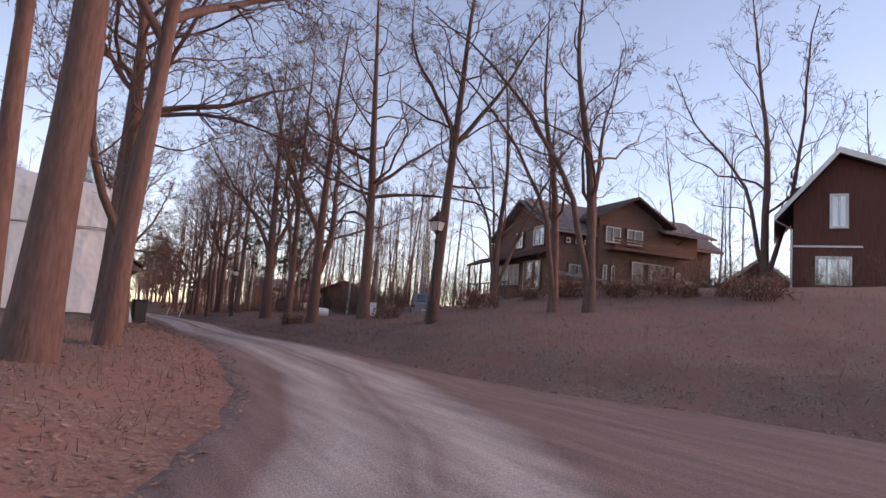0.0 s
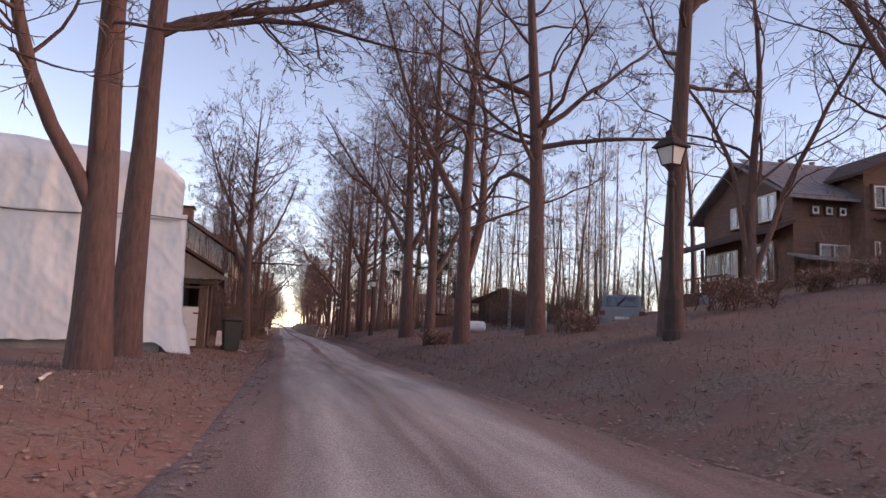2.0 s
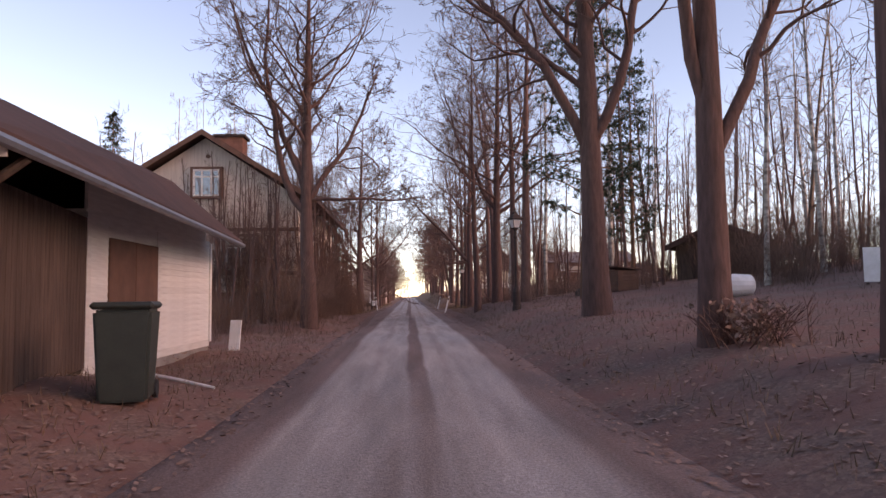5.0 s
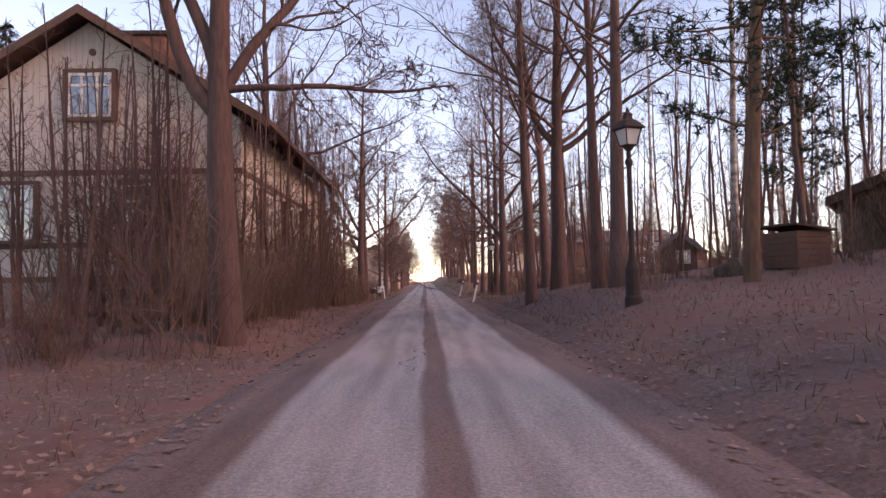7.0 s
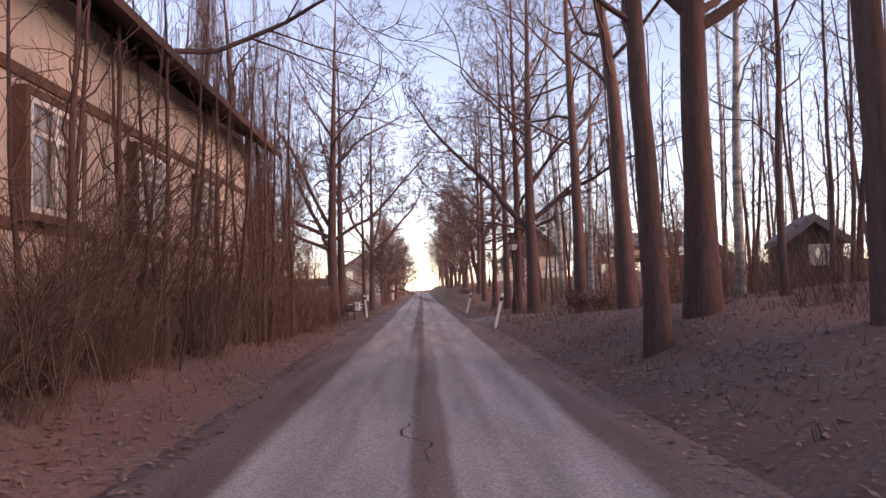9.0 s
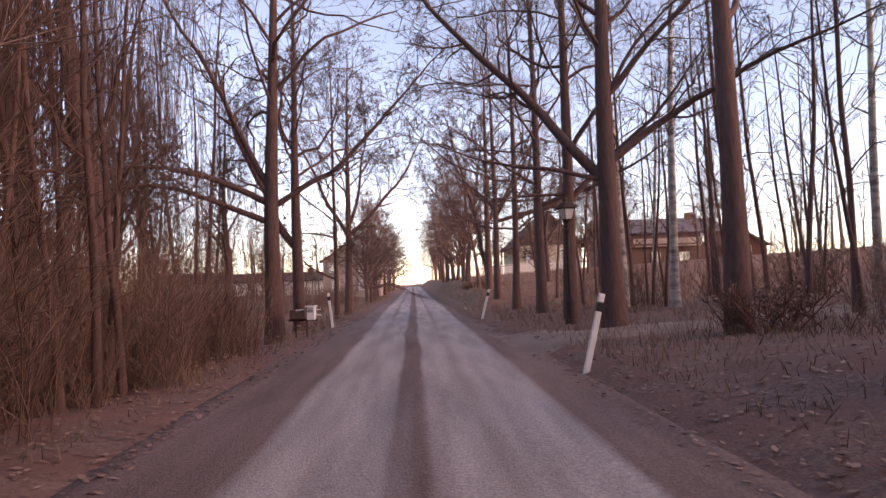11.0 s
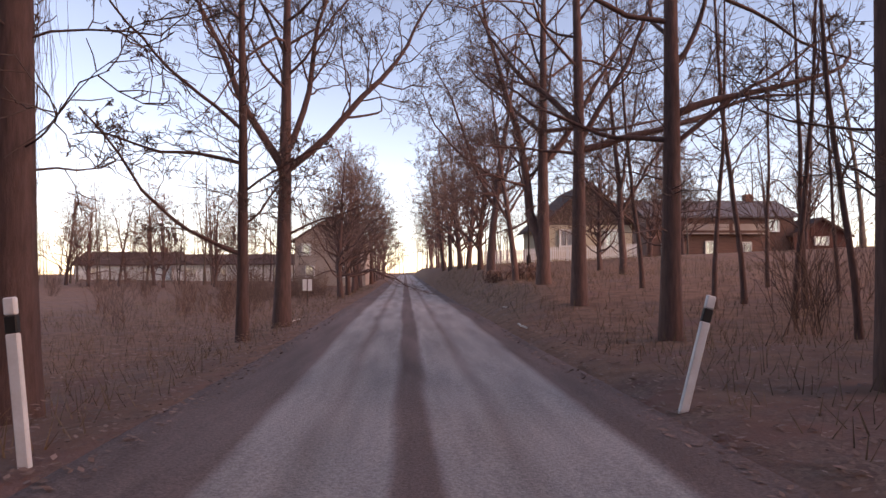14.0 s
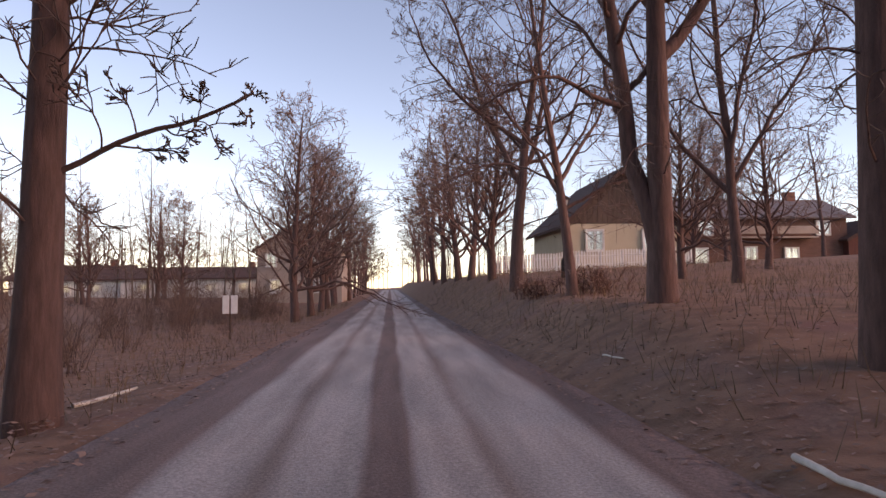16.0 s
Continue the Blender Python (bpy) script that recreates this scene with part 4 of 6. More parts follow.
def driveway():
    """A gravel lane that leaves the road to the right."""
    verts, faces, n = [], [], 9
    xs = list(np.arange(1.7, 16, 0.5))
    for x in xs:
        half = 1.35 + 1.3 * (1 - smooth_step((x - 1.7) / 2.6))
        mid = 61.0 + 0.12 * (x - 2)
        for k in range(n):
            y = mid + half * (2 * k / (n - 1) - 1)
            z = max(ground_z(x, y), interp(ROAD_Z, y) - 0.02) + (0.03 if 0 < k < n - 1 else -0.04)
            verts.append((x, y, z))
    for i in range(len(xs) - 1):
        for k in range(n - 1):
            a = i * n + k
            faces.append((a, a + n, a + n + 1, a + 1))
    o = part("driveway", (verts, faces), M_LANE, smooth=True)
    tagged(o, "packed gravel driveway joining the road", "driveway", kind="structure")


M_LANE = mat("driveway_gravel", (0.30, 0.225, 0.19), (0.20, 0.145, 0.12), 1.2, 0.9, 0.5, 45)
driveway()


# ---- buildings ----
def window_unit(parent, name, x0, x1, z0, z1, m, frame_mat=None, bars=((0.5,), (0.7,)), curtain=True, case=0.0, case_mat=None):
    """A window in the local x-z plane of m, looking along -y: frame, bars and panes, with a white curtain behind in
    place of reflected sky.
    """
    frame_mat = frame_mat or M_WHITE
    m = m @ Matrix.Translation((0, -0.1, 0))
    w, f = 0.075, bmesh.new()
    rings = [[f.verts.new(m @ Vector((x, y, z))) for x, z in ((x0 + k, z0 + k), (x1 - k, z0 + k), (x1 - k, z1 - k), (x0 + k, z1 - k))] for y in (-0.03, 0.11) for k in (0, w)]
    for a, b in ((0, 1), (3, 2), (2, 0), (1, 3)):
        for k in range(4):
            j = (k + 1) % 4
            f.faces.new((rings[a][k], rings[a][j], rings[b][j], rings[b][k]))
    bmesh.ops.recalc_face_normals(f, faces=f.faces)
    win = part(name, f, frame_mat, parent)
    for u in bars[0]:
        x = x0 + (x1 - x0) * u
        g = bmesh.new()
        box(g, x - 0.03, x + 0.03, -0.025, 0.04, z0 + w, z1 - w, m)
        part("mullion", g, frame_mat, win)
    for v in bars[1]:
        z = z0 + (z1 - z0) * v
        g = bmesh.new()
        box(g, x0 + w, x1 - w, -0.022, 0.037, z - 0.03, z + 0.03, m)
        part("transom", g, frame_mat, win)
    us, vs = [0, *bars[0], 1], [0, *bars[1], 1]
    for a, b in zip(us, us[1:]):
        for c, d in zip(vs, vs[1:]):
            p = bmesh.new()
            box(p, x0 + (x1 - x0) * a + 0.02, x0 + (x1 - x0) * b - 0.02, 0.0, 0.008, z0 + (z1 - z0) * c + 0.02, z0 + (z1 - z0) * d - 0.02, m)
            part("pane", p, M_GLASS if not curtain else M_PANE, win)
    if curtain:
        cl = bmesh.new()
        n = 14
        for side in (0, 1):
            a, b = (x0 + 0.05, x0 + (x1 - x0) * 0.42) if side == 0 else (x1 - (x1 - x0) * 0.42, x1 - 0.05)
            prev = None
            for i in range(n + 1):
                x = a + (b - a) * i / n
                y = 0.07 + 0.018 * math.sin(i * 2.1)
                cur = (cl.verts.new(m @ Vector((x, y, z0 + 0.06))), cl.verts.new(m @ Vector((x, y, z1 - 0.06))))
                if prev:
                    cl.faces.new((prev[0], cur[0], cur[1], prev[1]))
                prev = cur
        part("curtain", cl, M_SKYCURTAIN, win, "white curtain added behind the panes to stand in for reflected sky")
    if case:
        for a in ((x0 - case, x1 + case, -0.05, 0.112, z1 + 0.004, z1 + case), (x0 - case, x1 + case, -0.06, 0.112, z0 - case, z0 - 0.004),
                  (x0 - case, x0 - 0.004, -0.045, 0.112, z0, z1), (x1 + 0.004, x1 + case, -0.045, 0.112, z0, z1)):
            c = bmesh.new()
            box(c, *a, m)
            part("window_casing", c, case_mat or M_TRIMBROWN, win)
    return win


def clear_pane():
    m = bpy.data.materials.new("clear_window_pane")
    m.use_nodes = True
    n, l = m.node_tree.nodes, m.node_tree.links
    g, t, x = n.new("ShaderNodeBsdfGlossy"), n.new("ShaderNodeBsdfTransparent"), n.new("ShaderNodeMixShader")
    g.inputs["Roughness"].default_value = 0.03
    x.inputs[0].default_value = 0.22
    l.new(t.outputs[0], x.inputs[1])
    l.new(g.outputs[0], x.inputs[2])
    l.new(x.outputs[0], n["Material Output"].inputs[0])
    return m


M_PANE = clear_pane()


def moved(bm, m):
    bmesh.ops.transform(bm, matrix=m, verts=bm.verts)
    return bm


# tarpaulin-covered shelter at the bend
def tarpaulin_shelter():
    e = thing("tarpaulin_shelter", pose(-3.74, 16.1, 0.0, 0, 0, 2), "tall shelter wrapped in sagging white tarpaulin sheets", "shelter")
    L, D = 9.5, 3.2

    def sheet(section, us, push, wr):
        verts, faces = [], []
        n = len(section)
        for u in us:
            for d, z in section:
                edge = smooth_step((0.7 - u) / 0.7)
                zz = z - edge * 0.45 * max(0, (z - 3.6) / 1.4)
                corner = smooth_step((0.6 - u) / 0.6) * min(1, max(0, (1.7 - z) / 1.3)) ** 3
                x = -u - 0.95 * d + 0.36 * corner - 0.05 * edge * smooth_step((z - 1.2) / 2)
                wv = wr * (noise.noise((u * 1.7, z * 0.5, 1)) + 0.4 * noise.noise((u * 3.6 + z * 0.5, z * 0.9, 2)) + 0.25 * noise.noise((u * 11, z * 5 - u * 3, 5)))
                for q, (a, c) in enumerate(((1.1, 0.8), (-0.9, 1.5), (2.3, 0.35))):
                    crease = 1 - abs(noise.noise((u * a + z * c * 0.6, z * 0.35 - u * 0.2, 11 + q))) * 5
                    wv -= 0.015 * max(0, crease) ** 2
                y = d - push + wv if d < D / 2 else d + push
                if z < 0.75:
                    low_part = (0.75 - z) / 0.35
                    zz -= 0.55 * corner * low_part
                    y -= 0.16 * low_part * edge + 0.05 * noise.noise((u * 2.0, 4, 4))
                    zz += 0.07 * noise.noise((u * 2.3, 9, 1))
                if d > 0.3 and d < D - 0.3:
                    zz += 0.06 * noise.noise((u * 1.2, d, 7)) + 0.25 * smooth_step(u / 5)
                verts.append((x, y, zz))
        for i in range(len(us) - 1):
            for j in range(n - 1):
                k = i * n + j
                faces.append((k, k + 1, k + n + 1, k + n))
        faces.append(tuple(range(n)))
        faces.append(tuple((len(us) - 1) * n + j for j in range(n))[::-1])
        return verts, faces

    us = list(np.linspace(0, L, 170))
    low = [(0, z) for z in np.linspace(0.4, 3.5, 56)] + [(D, 3.5), (D, 0.4)]
    up = [(0, z) for z in np.linspace(3.36, 4.55, 24)] + [(0.08, 4.75), (0.25, 4.9), (0.6, 5.0), (1.6, 5.05), (2.6, 5.0), (3.0, 4.85), (D, 4.6), (D, 3.36)]
    part("lower_sheet", sheet(low, us, 0.0, 0.07), M_TARP, e, smooth=True)
    part("upper_sheet", sheet(up, [u + 0.12 for u in us], 0.07, 0.08), M_TARP, e, "upper tarpaulin lapped over the lower one", smooth=True)
    part("plinth", boxes((-L + 0.1, -0.45, 0.14, 0.4, -0.2, 0.5)), M_STONE, e)
    r = bmesh.new()
    pts = [(-u, -0.16 + 0.03 * math.sin(u * 3), 3.36 + 0.05 * math.sin(u * 1.4) - 0.02 * u * 0.2) for u in np.linspace(0, L, 24)]
    for a, b in zip(pts, pts[1:]):
        rod(r, a, b, 0.012, 5)
    part("rope", r, M_DARKWOOD, e, "dark rope along the lap")


tarpaulin_shelter()


def board(parent, mesh, m):
    o = new("board", mesh)
    o.parent = parent
    o.matrix_local = m
    return o


def board_mesh(length, height, thick=0.022, material=None):
    """A lapped board: thicker at its lower edge."""
    me = bpy.data.meshes.new("board")
    l, h, t = length, height, thick
    v = [(0, 0, 0), (l, 0, 0), (l, t, 0), (0, t, 0), (0, 0, h), (l, 0, h), (l, t * 0.35, h), (0, t * 0.35, h)]
    me.from_pydata(v, [], [(3, 2, 1, 0), (4, 5, 6, 7), (0, 1, 5, 4), (2, 3, 7, 6), (1, 2, 6, 5), (3, 0, 4, 7)])
    me.materials.append(material or M_WHITE)
    return me


def roadside_shed():
    e = thing("shed", pose(-4.7, 25.0, 0.1), "white boarded shed with brown felt roof and open carport", "shed")
    i = e.matrix_world.inverted()
    # shell behind the boards
    b = bmesh.new()
    box(b, -8.0, -4.74, 24.9, 31.0, 0.0, 2.45, i)
    part("wall", b, M_WHITE, e, "white wall under the boards")
    b = bmesh.new()
    box(b, -8.0, -7.9, 20.3, 24.9, 0.0, 2.4, i)
    part("wall", b, M_DARKWOOD, e, "dark wooden wall of the carport")
    # slanted boarded side of the carport
    s = Matrix.Translation((-3.85, 20.45, 0)) @ Matrix.Rotation(math.atan2(4.4, -0.86), 4, "Z")
    for k in range(30):
        p = bmesh.new()
        box(p, k * 0.149, k * 0.149 + 0.14, -0.012, 0.012, 0.12, 2.3, i @ s)
        part("plank", p, M_DARKWOOD, e)
    # gable boards above the opening
    zs = lambda x: 3.78 - 0.58 * abs(x + 5.62)
    for k in range(36):
        x = -8.1 + k * 0.137
        top = min(zs(x), zs(x + 0.13)) - 0.02
        if top > 2.3:
            p = prism(((x, 2.24), (x + 0.131, 2.24), (x + 0.131, zs(x + 0.131) - 0.03), (x, zs(x) - 0.03)), 20.24, 20.265)
            part("plank", moved(p, i), M_CREAM, e)
    for nm, a, mt in (("beam", (-8.1, -3.35, 20.15, 20.3, 2.06, 2.22), M_DARKWOOD), ("beam", (-8.1, -3.6, 20.2, 20.3, 1.93, 2.0), M_DARKWOOD),
                      ("pillar", (-3.86, -3.62, 20.25, 20.5, 0.05, 2.06), M_DARKWOOD), ("post", (-4.93, -4.8, 20.3, 20.43, 1.4, 2.0), M_WHITE),
                      ("post", (-4.94, -4.79, 20.29, 20.44, 0.05, 1.4), M_TRIMBROWN), ("post", (-5.95, -5.83, 20.35, 20.46, 1.42, 2.0), M_WHITE)):
        b = bmesh.new()
        box(b, *a, i, 0.008)
        part(nm, b, mt, e)
    for k in range(7):
        p = bmesh.new()
        box(p, -5.98 + k * 0.149, -5.98 + k * 0.149 + 0.144, 20.38, 20.405, 0.2, 1.42 + 0.006 * (k % 3), i)
        part("plank", p, M_WHITE, e)
    g = Matrix.Translation((-4.78, 20.3, 0)) @ Matrix.Rotation(radians(-4), 4, "Z")
    gate = bmesh.new()
    box(gate, 0.0, 0.94, -0.02, 0.02, 0.22, 1.38, i @ g)
    gate = part("gate", gate, M_WHITE, e, "white plank gate")
    for z in (0.4, 1.17):
        for x in (0.02, 0.8):
            p = bmesh.new()
            box(p, x, x + 0.16 if x > 0.5 else x + 0.3, -0.034, -0.02, z, z + 0.04, i @ g)
            part("hinge", p, M_IRON, gate)
    # roof: slopes lean back slightly towards the house
    for side in (-1, 1):
        bm = bmesh.new()
        pts = []
        for y, ex in ((19.55, -3.1), (30.9, -3.95)):
            xe = ex if side > 0 else -8.2
            z0 = 2.36 if side > 0 else 2.3
            pts += [(xe, y, z0), (-5.62, y, 3.82), (-5.62, y, 3.9), (xe, y, z0 + 0.08)]
        v = [bm.verts.new(i @ Vector(p)) for p in pts]
        for f in ((0, 1, 2, 3), (7, 6, 5, 4), (0, 4, 5, 1), (3, 2, 6, 7), (0, 3, 7, 4)):
            bm.faces.new([v[k] for k in f])
        bmesh.ops.recalc_face_normals(bm, faces=bm.faces)
        part("roof", bm, M_ROOF, e)
    b = bmesh.new()
    rod(b, i @ Vector((-3.08, 19.6, 2.34)), i @ Vector((-3.93, 30.9, 2.34)), 0.055, 8)
    part("gutter", b, M_STEEL, e, "grey gutter along the eave")
    b = bmesh.new()
    for a, c in (((-3.2, 20.6, 2.3), (-3.55, 20.55, 2.02)), ((-3.55, 20.55, 2.02), (-3.55, 20.5, 0.25)), ((-3.55, 20.5, 0.25), (-3.48, 20.4, 0.18))):
        rod(b, i @ Vector(a), i @ Vector(c), 0.04, 8)
    part("drainpipe", b, M_DARKWOOD, e, "brown drainpipe")
    for y in (25.62, 26.64):
        b = bmesh.new()
        box(b, -4.735, -4.7, y, y + 1.0, 0.18, 2.08, i, 0.006)
        part("door", b, M_TRIMBROWN, e, "brown boarded door leaf")
    for y in (24.84, 30.9):
        b = bmesh.new()
        box(b, -4.73, -4.69, y, y + 0.125, 0.1, 2.4, i)
        part("corner_board", b, M_WHITE, e)
    b = bmesh.new()
    box(b, -8, -4.75, 24.86, 31.02, -0.5, 0.14, i)
    part("plinth", b, M_STONE, e)
    for y0, y1 in ((24.965, 25.6), (27.66, 30.895)):
        me = board_mesh(y1 - y0, 0.118)
        for k in range(19):
            z = 0.15 + k * 0.118
            board(e, me, i @ Matrix.Translation((-4.738, y1, z)) @ Matrix.Rotation(radians(-90), 4, "Z"))
    # wall between the boards and the roof, and the far gable
    b = bmesh.new()
    box(b, -4.8, -4.745, 24.95, 30.7, 2.455, 3.0, i)
    part("upper_wall", b, M_WHITE, e)
    part("rear_gable", moved(prism(((-8.0, 2.455), (-4.81, 2.455), (-4.81, 3.02), (-5.62, 3.74)), 30.6, 30.65), i), M_CREAM, e)


roadside_shed()


def gabled_house():
    e = thing("house", pose(-8.4, 48.5, 0.1), "two-storey pale wooden house with brown trim and a steep gable", "house")
    i = e.matrix_world.inverted()
    X0, X1, Y0, Y1, ZE, ZP = -12.2, -4.6, 42.7, 55.0, 5.25, 7.75
    body = prism(((X0, 1.25), (X1, 1.25), (X1, ZE), (-8.4, ZP), (X0, ZE)), Y0, Y1)
    part("wall", moved(body, i), M_CREAM, e)
    # vertical wall planks on the gable
    for k in range(50):
        x = X0 + 0.02 + k * 0.152
        top = lambda q: ZE + (ZP - ZE) * (1 - abs(q + 8.4) / 3.8) - 0.05
        for z0, z1 in ((1.3, 2.02), (2.2, 3.83), (4.0, None)):
            if z1 is None:
                p = prism(((x, z0), (x + 0.146, z0), (x + 0.146, top(x + 0.146)), (x, top(x))), Y0 - 0.018, Y0 - 0.002)
            else:
                p = prism(((x, z0), (x + 0.146, z0), (x + 0.146, z1), (x, z1)), Y0 - 0.018, Y0 - 0.002)
            part("plank", moved(p, i), M_CREAM, e)
    b = bmesh.new()
    box(b, X0 - 0.03, X1 + 0.03, Y0 - 0.04, Y1, -0.3, 1.2, i)
    part("plinth", b, M_STONE, e)
    for z in (1.2, 2.04, 3.85):
        b = bmesh.new()
        box(b, X0 - 0.02, X1 + 0.04, Y0 - 0.06, Y0 - 0.02, z, z + 0.14, i)
        box(b, X1 + 0.005, X1 + 0.04, Y0 - 0.02, Y1, z, z + 0.14, i)
        part("belt_board", b, M_TRIMBROWN, e)
    for x in (X0, X1 - 0.14, -8.62):
        b = bmesh.new()
        box(b, x, x + 0.16, Y0 - 0.055, Y0 - 0.02, 1.36, 3.84 if abs(x + 8.62) < 0.01 else ZE, i)
        part("corner_board", b, M_CREAM, e)
    for x0, x1, xr in ((X0 - 0.65, None, -8.4), (X1 + 0.85, None, -8.4)):
        a = x0
        ze = ZP + 0.12 - 0.62 * abs(a + 8.4)
        bm = prism(((a, ze), (xr, ZP + 0.12), (xr, ZP + 0.26), (a, ze + 0.14)), Y0 - 0.55, Y1 + 0.5)
        part("roof", moved(bm, i), M_ROOF, e)
        bm = prism(((a, ze - 0.1), (xr, ZP + 0.02), (xr, ZP + 0.24), (a, ze + 0.12)), Y0 - 0.59, Y0 - 0.552)
        part("bargeboard", moved(bm, i), M_TRIMBROWN, e)
    m = i @ Matrix.Translation((0, Y0 - 0.03, 0))
    window_unit(e, "window", -8.85, -7.75, 5.3, 6.42, m, bars=((0.33, 0.67), (0.72,)), case=0.1, curtain=False)
    for x in (-10.9, -7.5):
        window_unit(e, "window", x, x + 1.25, 2.25, 3.62, m, bars=((0.5,), (0.68,)), case=0.1, curtain=False)
    side = i @ Matrix.Translation((X1 + 0.03, 0, 0)) @ Matrix.Rotation(radians(90), 4, "Z")
    for y in (44.6, 47.6, 50.6):
        window_unit(e, "window", y, y + 1.2, 2.25, 3.62, side, case=0.1)
    b = bmesh.new()
    box(b, -8.8, -7.6, 45.6, 46.5, 6.6, 8.5, i)
    stack = part("chimney", b, M_BRICK, e)
    b = bmesh.new()
    box(b, -8.92, -7.48, 45.5, 46.6, 8.505, 8.62, i)
    part("cap", b, M_IRON, stack, "dark sheet-metal chimney cap")
    b = bmesh.new()
    rod(b, i @ Vector((-8.4, 42.4, 7.9)), i @ Vector((-8.4, 42.4, 9.6)), 0.015, 6)
    for z in (9.2, 9.4, 9.55):
        rod(b, i @ Vector((-8.7, 42.4, z)), i @ Vector((-8.1, 42.4, z)), 0.008, 5)
    part("antenna", b, M_STEEL, e)
    b = bmesh.new()
    lathe(b, ((0.09, 0), (0.09, 0.03), (0.05, 0.035)), 12, i @ Matrix.Translation((-8.28, Y0 - 0.02, 6.98)) @ Matrix.Rotation(radians(90), 4, "X"))
    part("vent", b, M_TRIMBROWN, e)


gabled_house()


def roof_tiles(parent, m, length, slope_len, material, step=0.36, course=0.36):
    """Rows of tiles as one relief on a slope: local x along the eave, y up the slope."""
    bm = bmesh.new()
    nx, ny = int(length / step), int(slope_len / course)
    for j in range(ny):
        for k in range(nx):
            x, y = k * step, j * course
            box(bm, x + 0.008, x + step - 0.008, y, y + course + 0.03, 0.02, 0.05, m @ Matrix.Rotation(0.05, 4, "X"))
    o = part("roof_tile", bm, material, parent)
    o["kind"] = "stuff"
    return o


def brown_house():
    e = thing("house", pose(25, 26, 2.5), "large brown two-storey house with tiled roof, veranda and balcony", "house")
    i = e.matrix_world.inverted()
    X0, X1, Y0, Y1, ZB, ZE, ZP = 19.0, 32.2, 22.7, 30.0, 2.3, 7.85, 9.95
    b = bmesh.new()
    box(b, X0, X1, Y0, Y1, ZB - 2.2, ZE, i)
    part("wall", b, M_BROWNHOUSE, e)
    ym = (Y0 + Y1) / 2
    g = moved(prism(((Y0, ZE + 0.002), (Y1, ZE + 0.002), (ym, ZP - 0.05)), 0, X1 - X0), i @ Matrix.Translation((X1, 0, 0)) @ Matrix.Rotation(radians(90), 4, "Z"))
    part("gable", g, M_BROWNHOUSE, e)
    rise = (ZP - ZE) / (ym - Y0)
    ang = math.atan(rise)
    for s in (-1, 1):
        ye = ym + s * (ym - Y0 + 0.7)
        ze = ZP - rise * abs(ye - ym)
        bm = bmesh.new()
        v = [bm.verts.new(i @ Vector(p)) for p in ((X0 - 0.6, ye, ze), (X0 - 0.6, ym, ZP), (X0 - 0.6, ym, ZP + 0.16), (X0 - 0.6, ye, ze + 0.16), (X1 + 0.6, ye, ze), (X1 + 0.6, ym, ZP), (X1 + 0.6, ym, ZP + 0.16), (X1 + 0.6, ye, ze + 0.16))]
        for f in ((0, 1, 2, 3), (7, 6, 5, 4), (0, 4, 5, 1), (3, 2, 6, 7), (0, 3, 7, 4)):
            bm.faces.new([v[k] for k in f])
        bmesh.ops.recalc_face_normals(bm, faces=bm.faces)
        part("roof", bm, M_TILE, e)
        if s < 0:
            m = i @ Matrix.Translation((X0 - 0.6, ye, ze + 0.15)) @ Matrix.Rotation(ang, 4, "X")
            roof_tiles(e, m, X1 - X0 + 1.2, (ym - ye) / math.cos(ang), M_TILE)
    # cross gable towards the road bend
    cx0, cx1, cp = 21.9, 27.0, 24.45
    b = moved(prism(((cx0, ZB - 1), (cx1, ZB - 1), (cx1, 8.8), (cp, 10.15), (cx0, 8.8)), 21.8, 26.5), i)
    part("cross_wing", b, M_BROWNHOUSE, e)
    for a in (cx0 - 0.6, cx1 + 0.6):
        z = 10.2 - 0.53 * abs(a - cp)
        part("roof", moved(prism(((a, z), (cp, 10.2), (cp, 10.35), (a, z + 0.15)), 21.1, 27), i), M_ROOF, e)
    # lower wing at the far end
    b = bmesh.new()
    box(b, 27.0, 30.2, 21.9, 23, ZB - 1, 8.3, i)
    part("wing", b, M_BROWNHOUSE, e)
    bm = bmesh.new()
    v = [bm.verts.new(i @ Vector(p)) for p in ((26.6, 21.0, 8.15), (31.1, 21.0, 8.15), (31.1, 24.0, 9.3), (26.6, 24.0, 9.3), (26.6, 21.0, 8.3), (31.1, 21.0, 8.3), (31.1, 24.0, 9.45), (26.6, 24.0, 9.45))]
    for f in ((3, 2, 1, 0), (4, 5, 6, 7), (0, 1, 5, 4), (1, 2, 6, 5), (2, 3, 7, 6), (3, 0, 4, 7)):
        bm.faces.new([v[k] for k in f])
    part("roof", bm, M_TILE, e)
    front = i @ Matrix.Translation((0, 21.79, 0))
    window_unit(e, "window", 24.5, 26.95, 4.65, 6.1, front, bars=((0.33, 0.66), ()), case=0.08)
    window_unit(e, "window", 22.3, 23.5, 7.15, 8.2, front, bars=((0.5,), ()), case=0.07)
    window_unit(e, "window", 24.0, 25.3, 7.15, 8.2, front, bars=((0.5,), ()), case=0.07)
    for x in (22.2, 22.85):
        window_unit(e, "window", x, x + 0.32, 4.4, 5.65, front, bars=((), ()), case=0.06)
    front2 = i @ Matrix.Translation((0, 21.89, 0))
    window_unit(e, "window", 27.1, 28.05, 4.65, 6.1, front2, bars=((), ()), case=0.06)
    window_unit(e, "window", 28.3, 28.65, 4.85, 5.75, front2, bars=((), ()), case=0.06)
    fr = i @ Matrix.Translation((0, Y0 - 0.01, 0))
    window_unit(e, "window", 20.2, 21.75, 4.2, 5.55, fr, bars=((0.5,), ()), case=0.07)
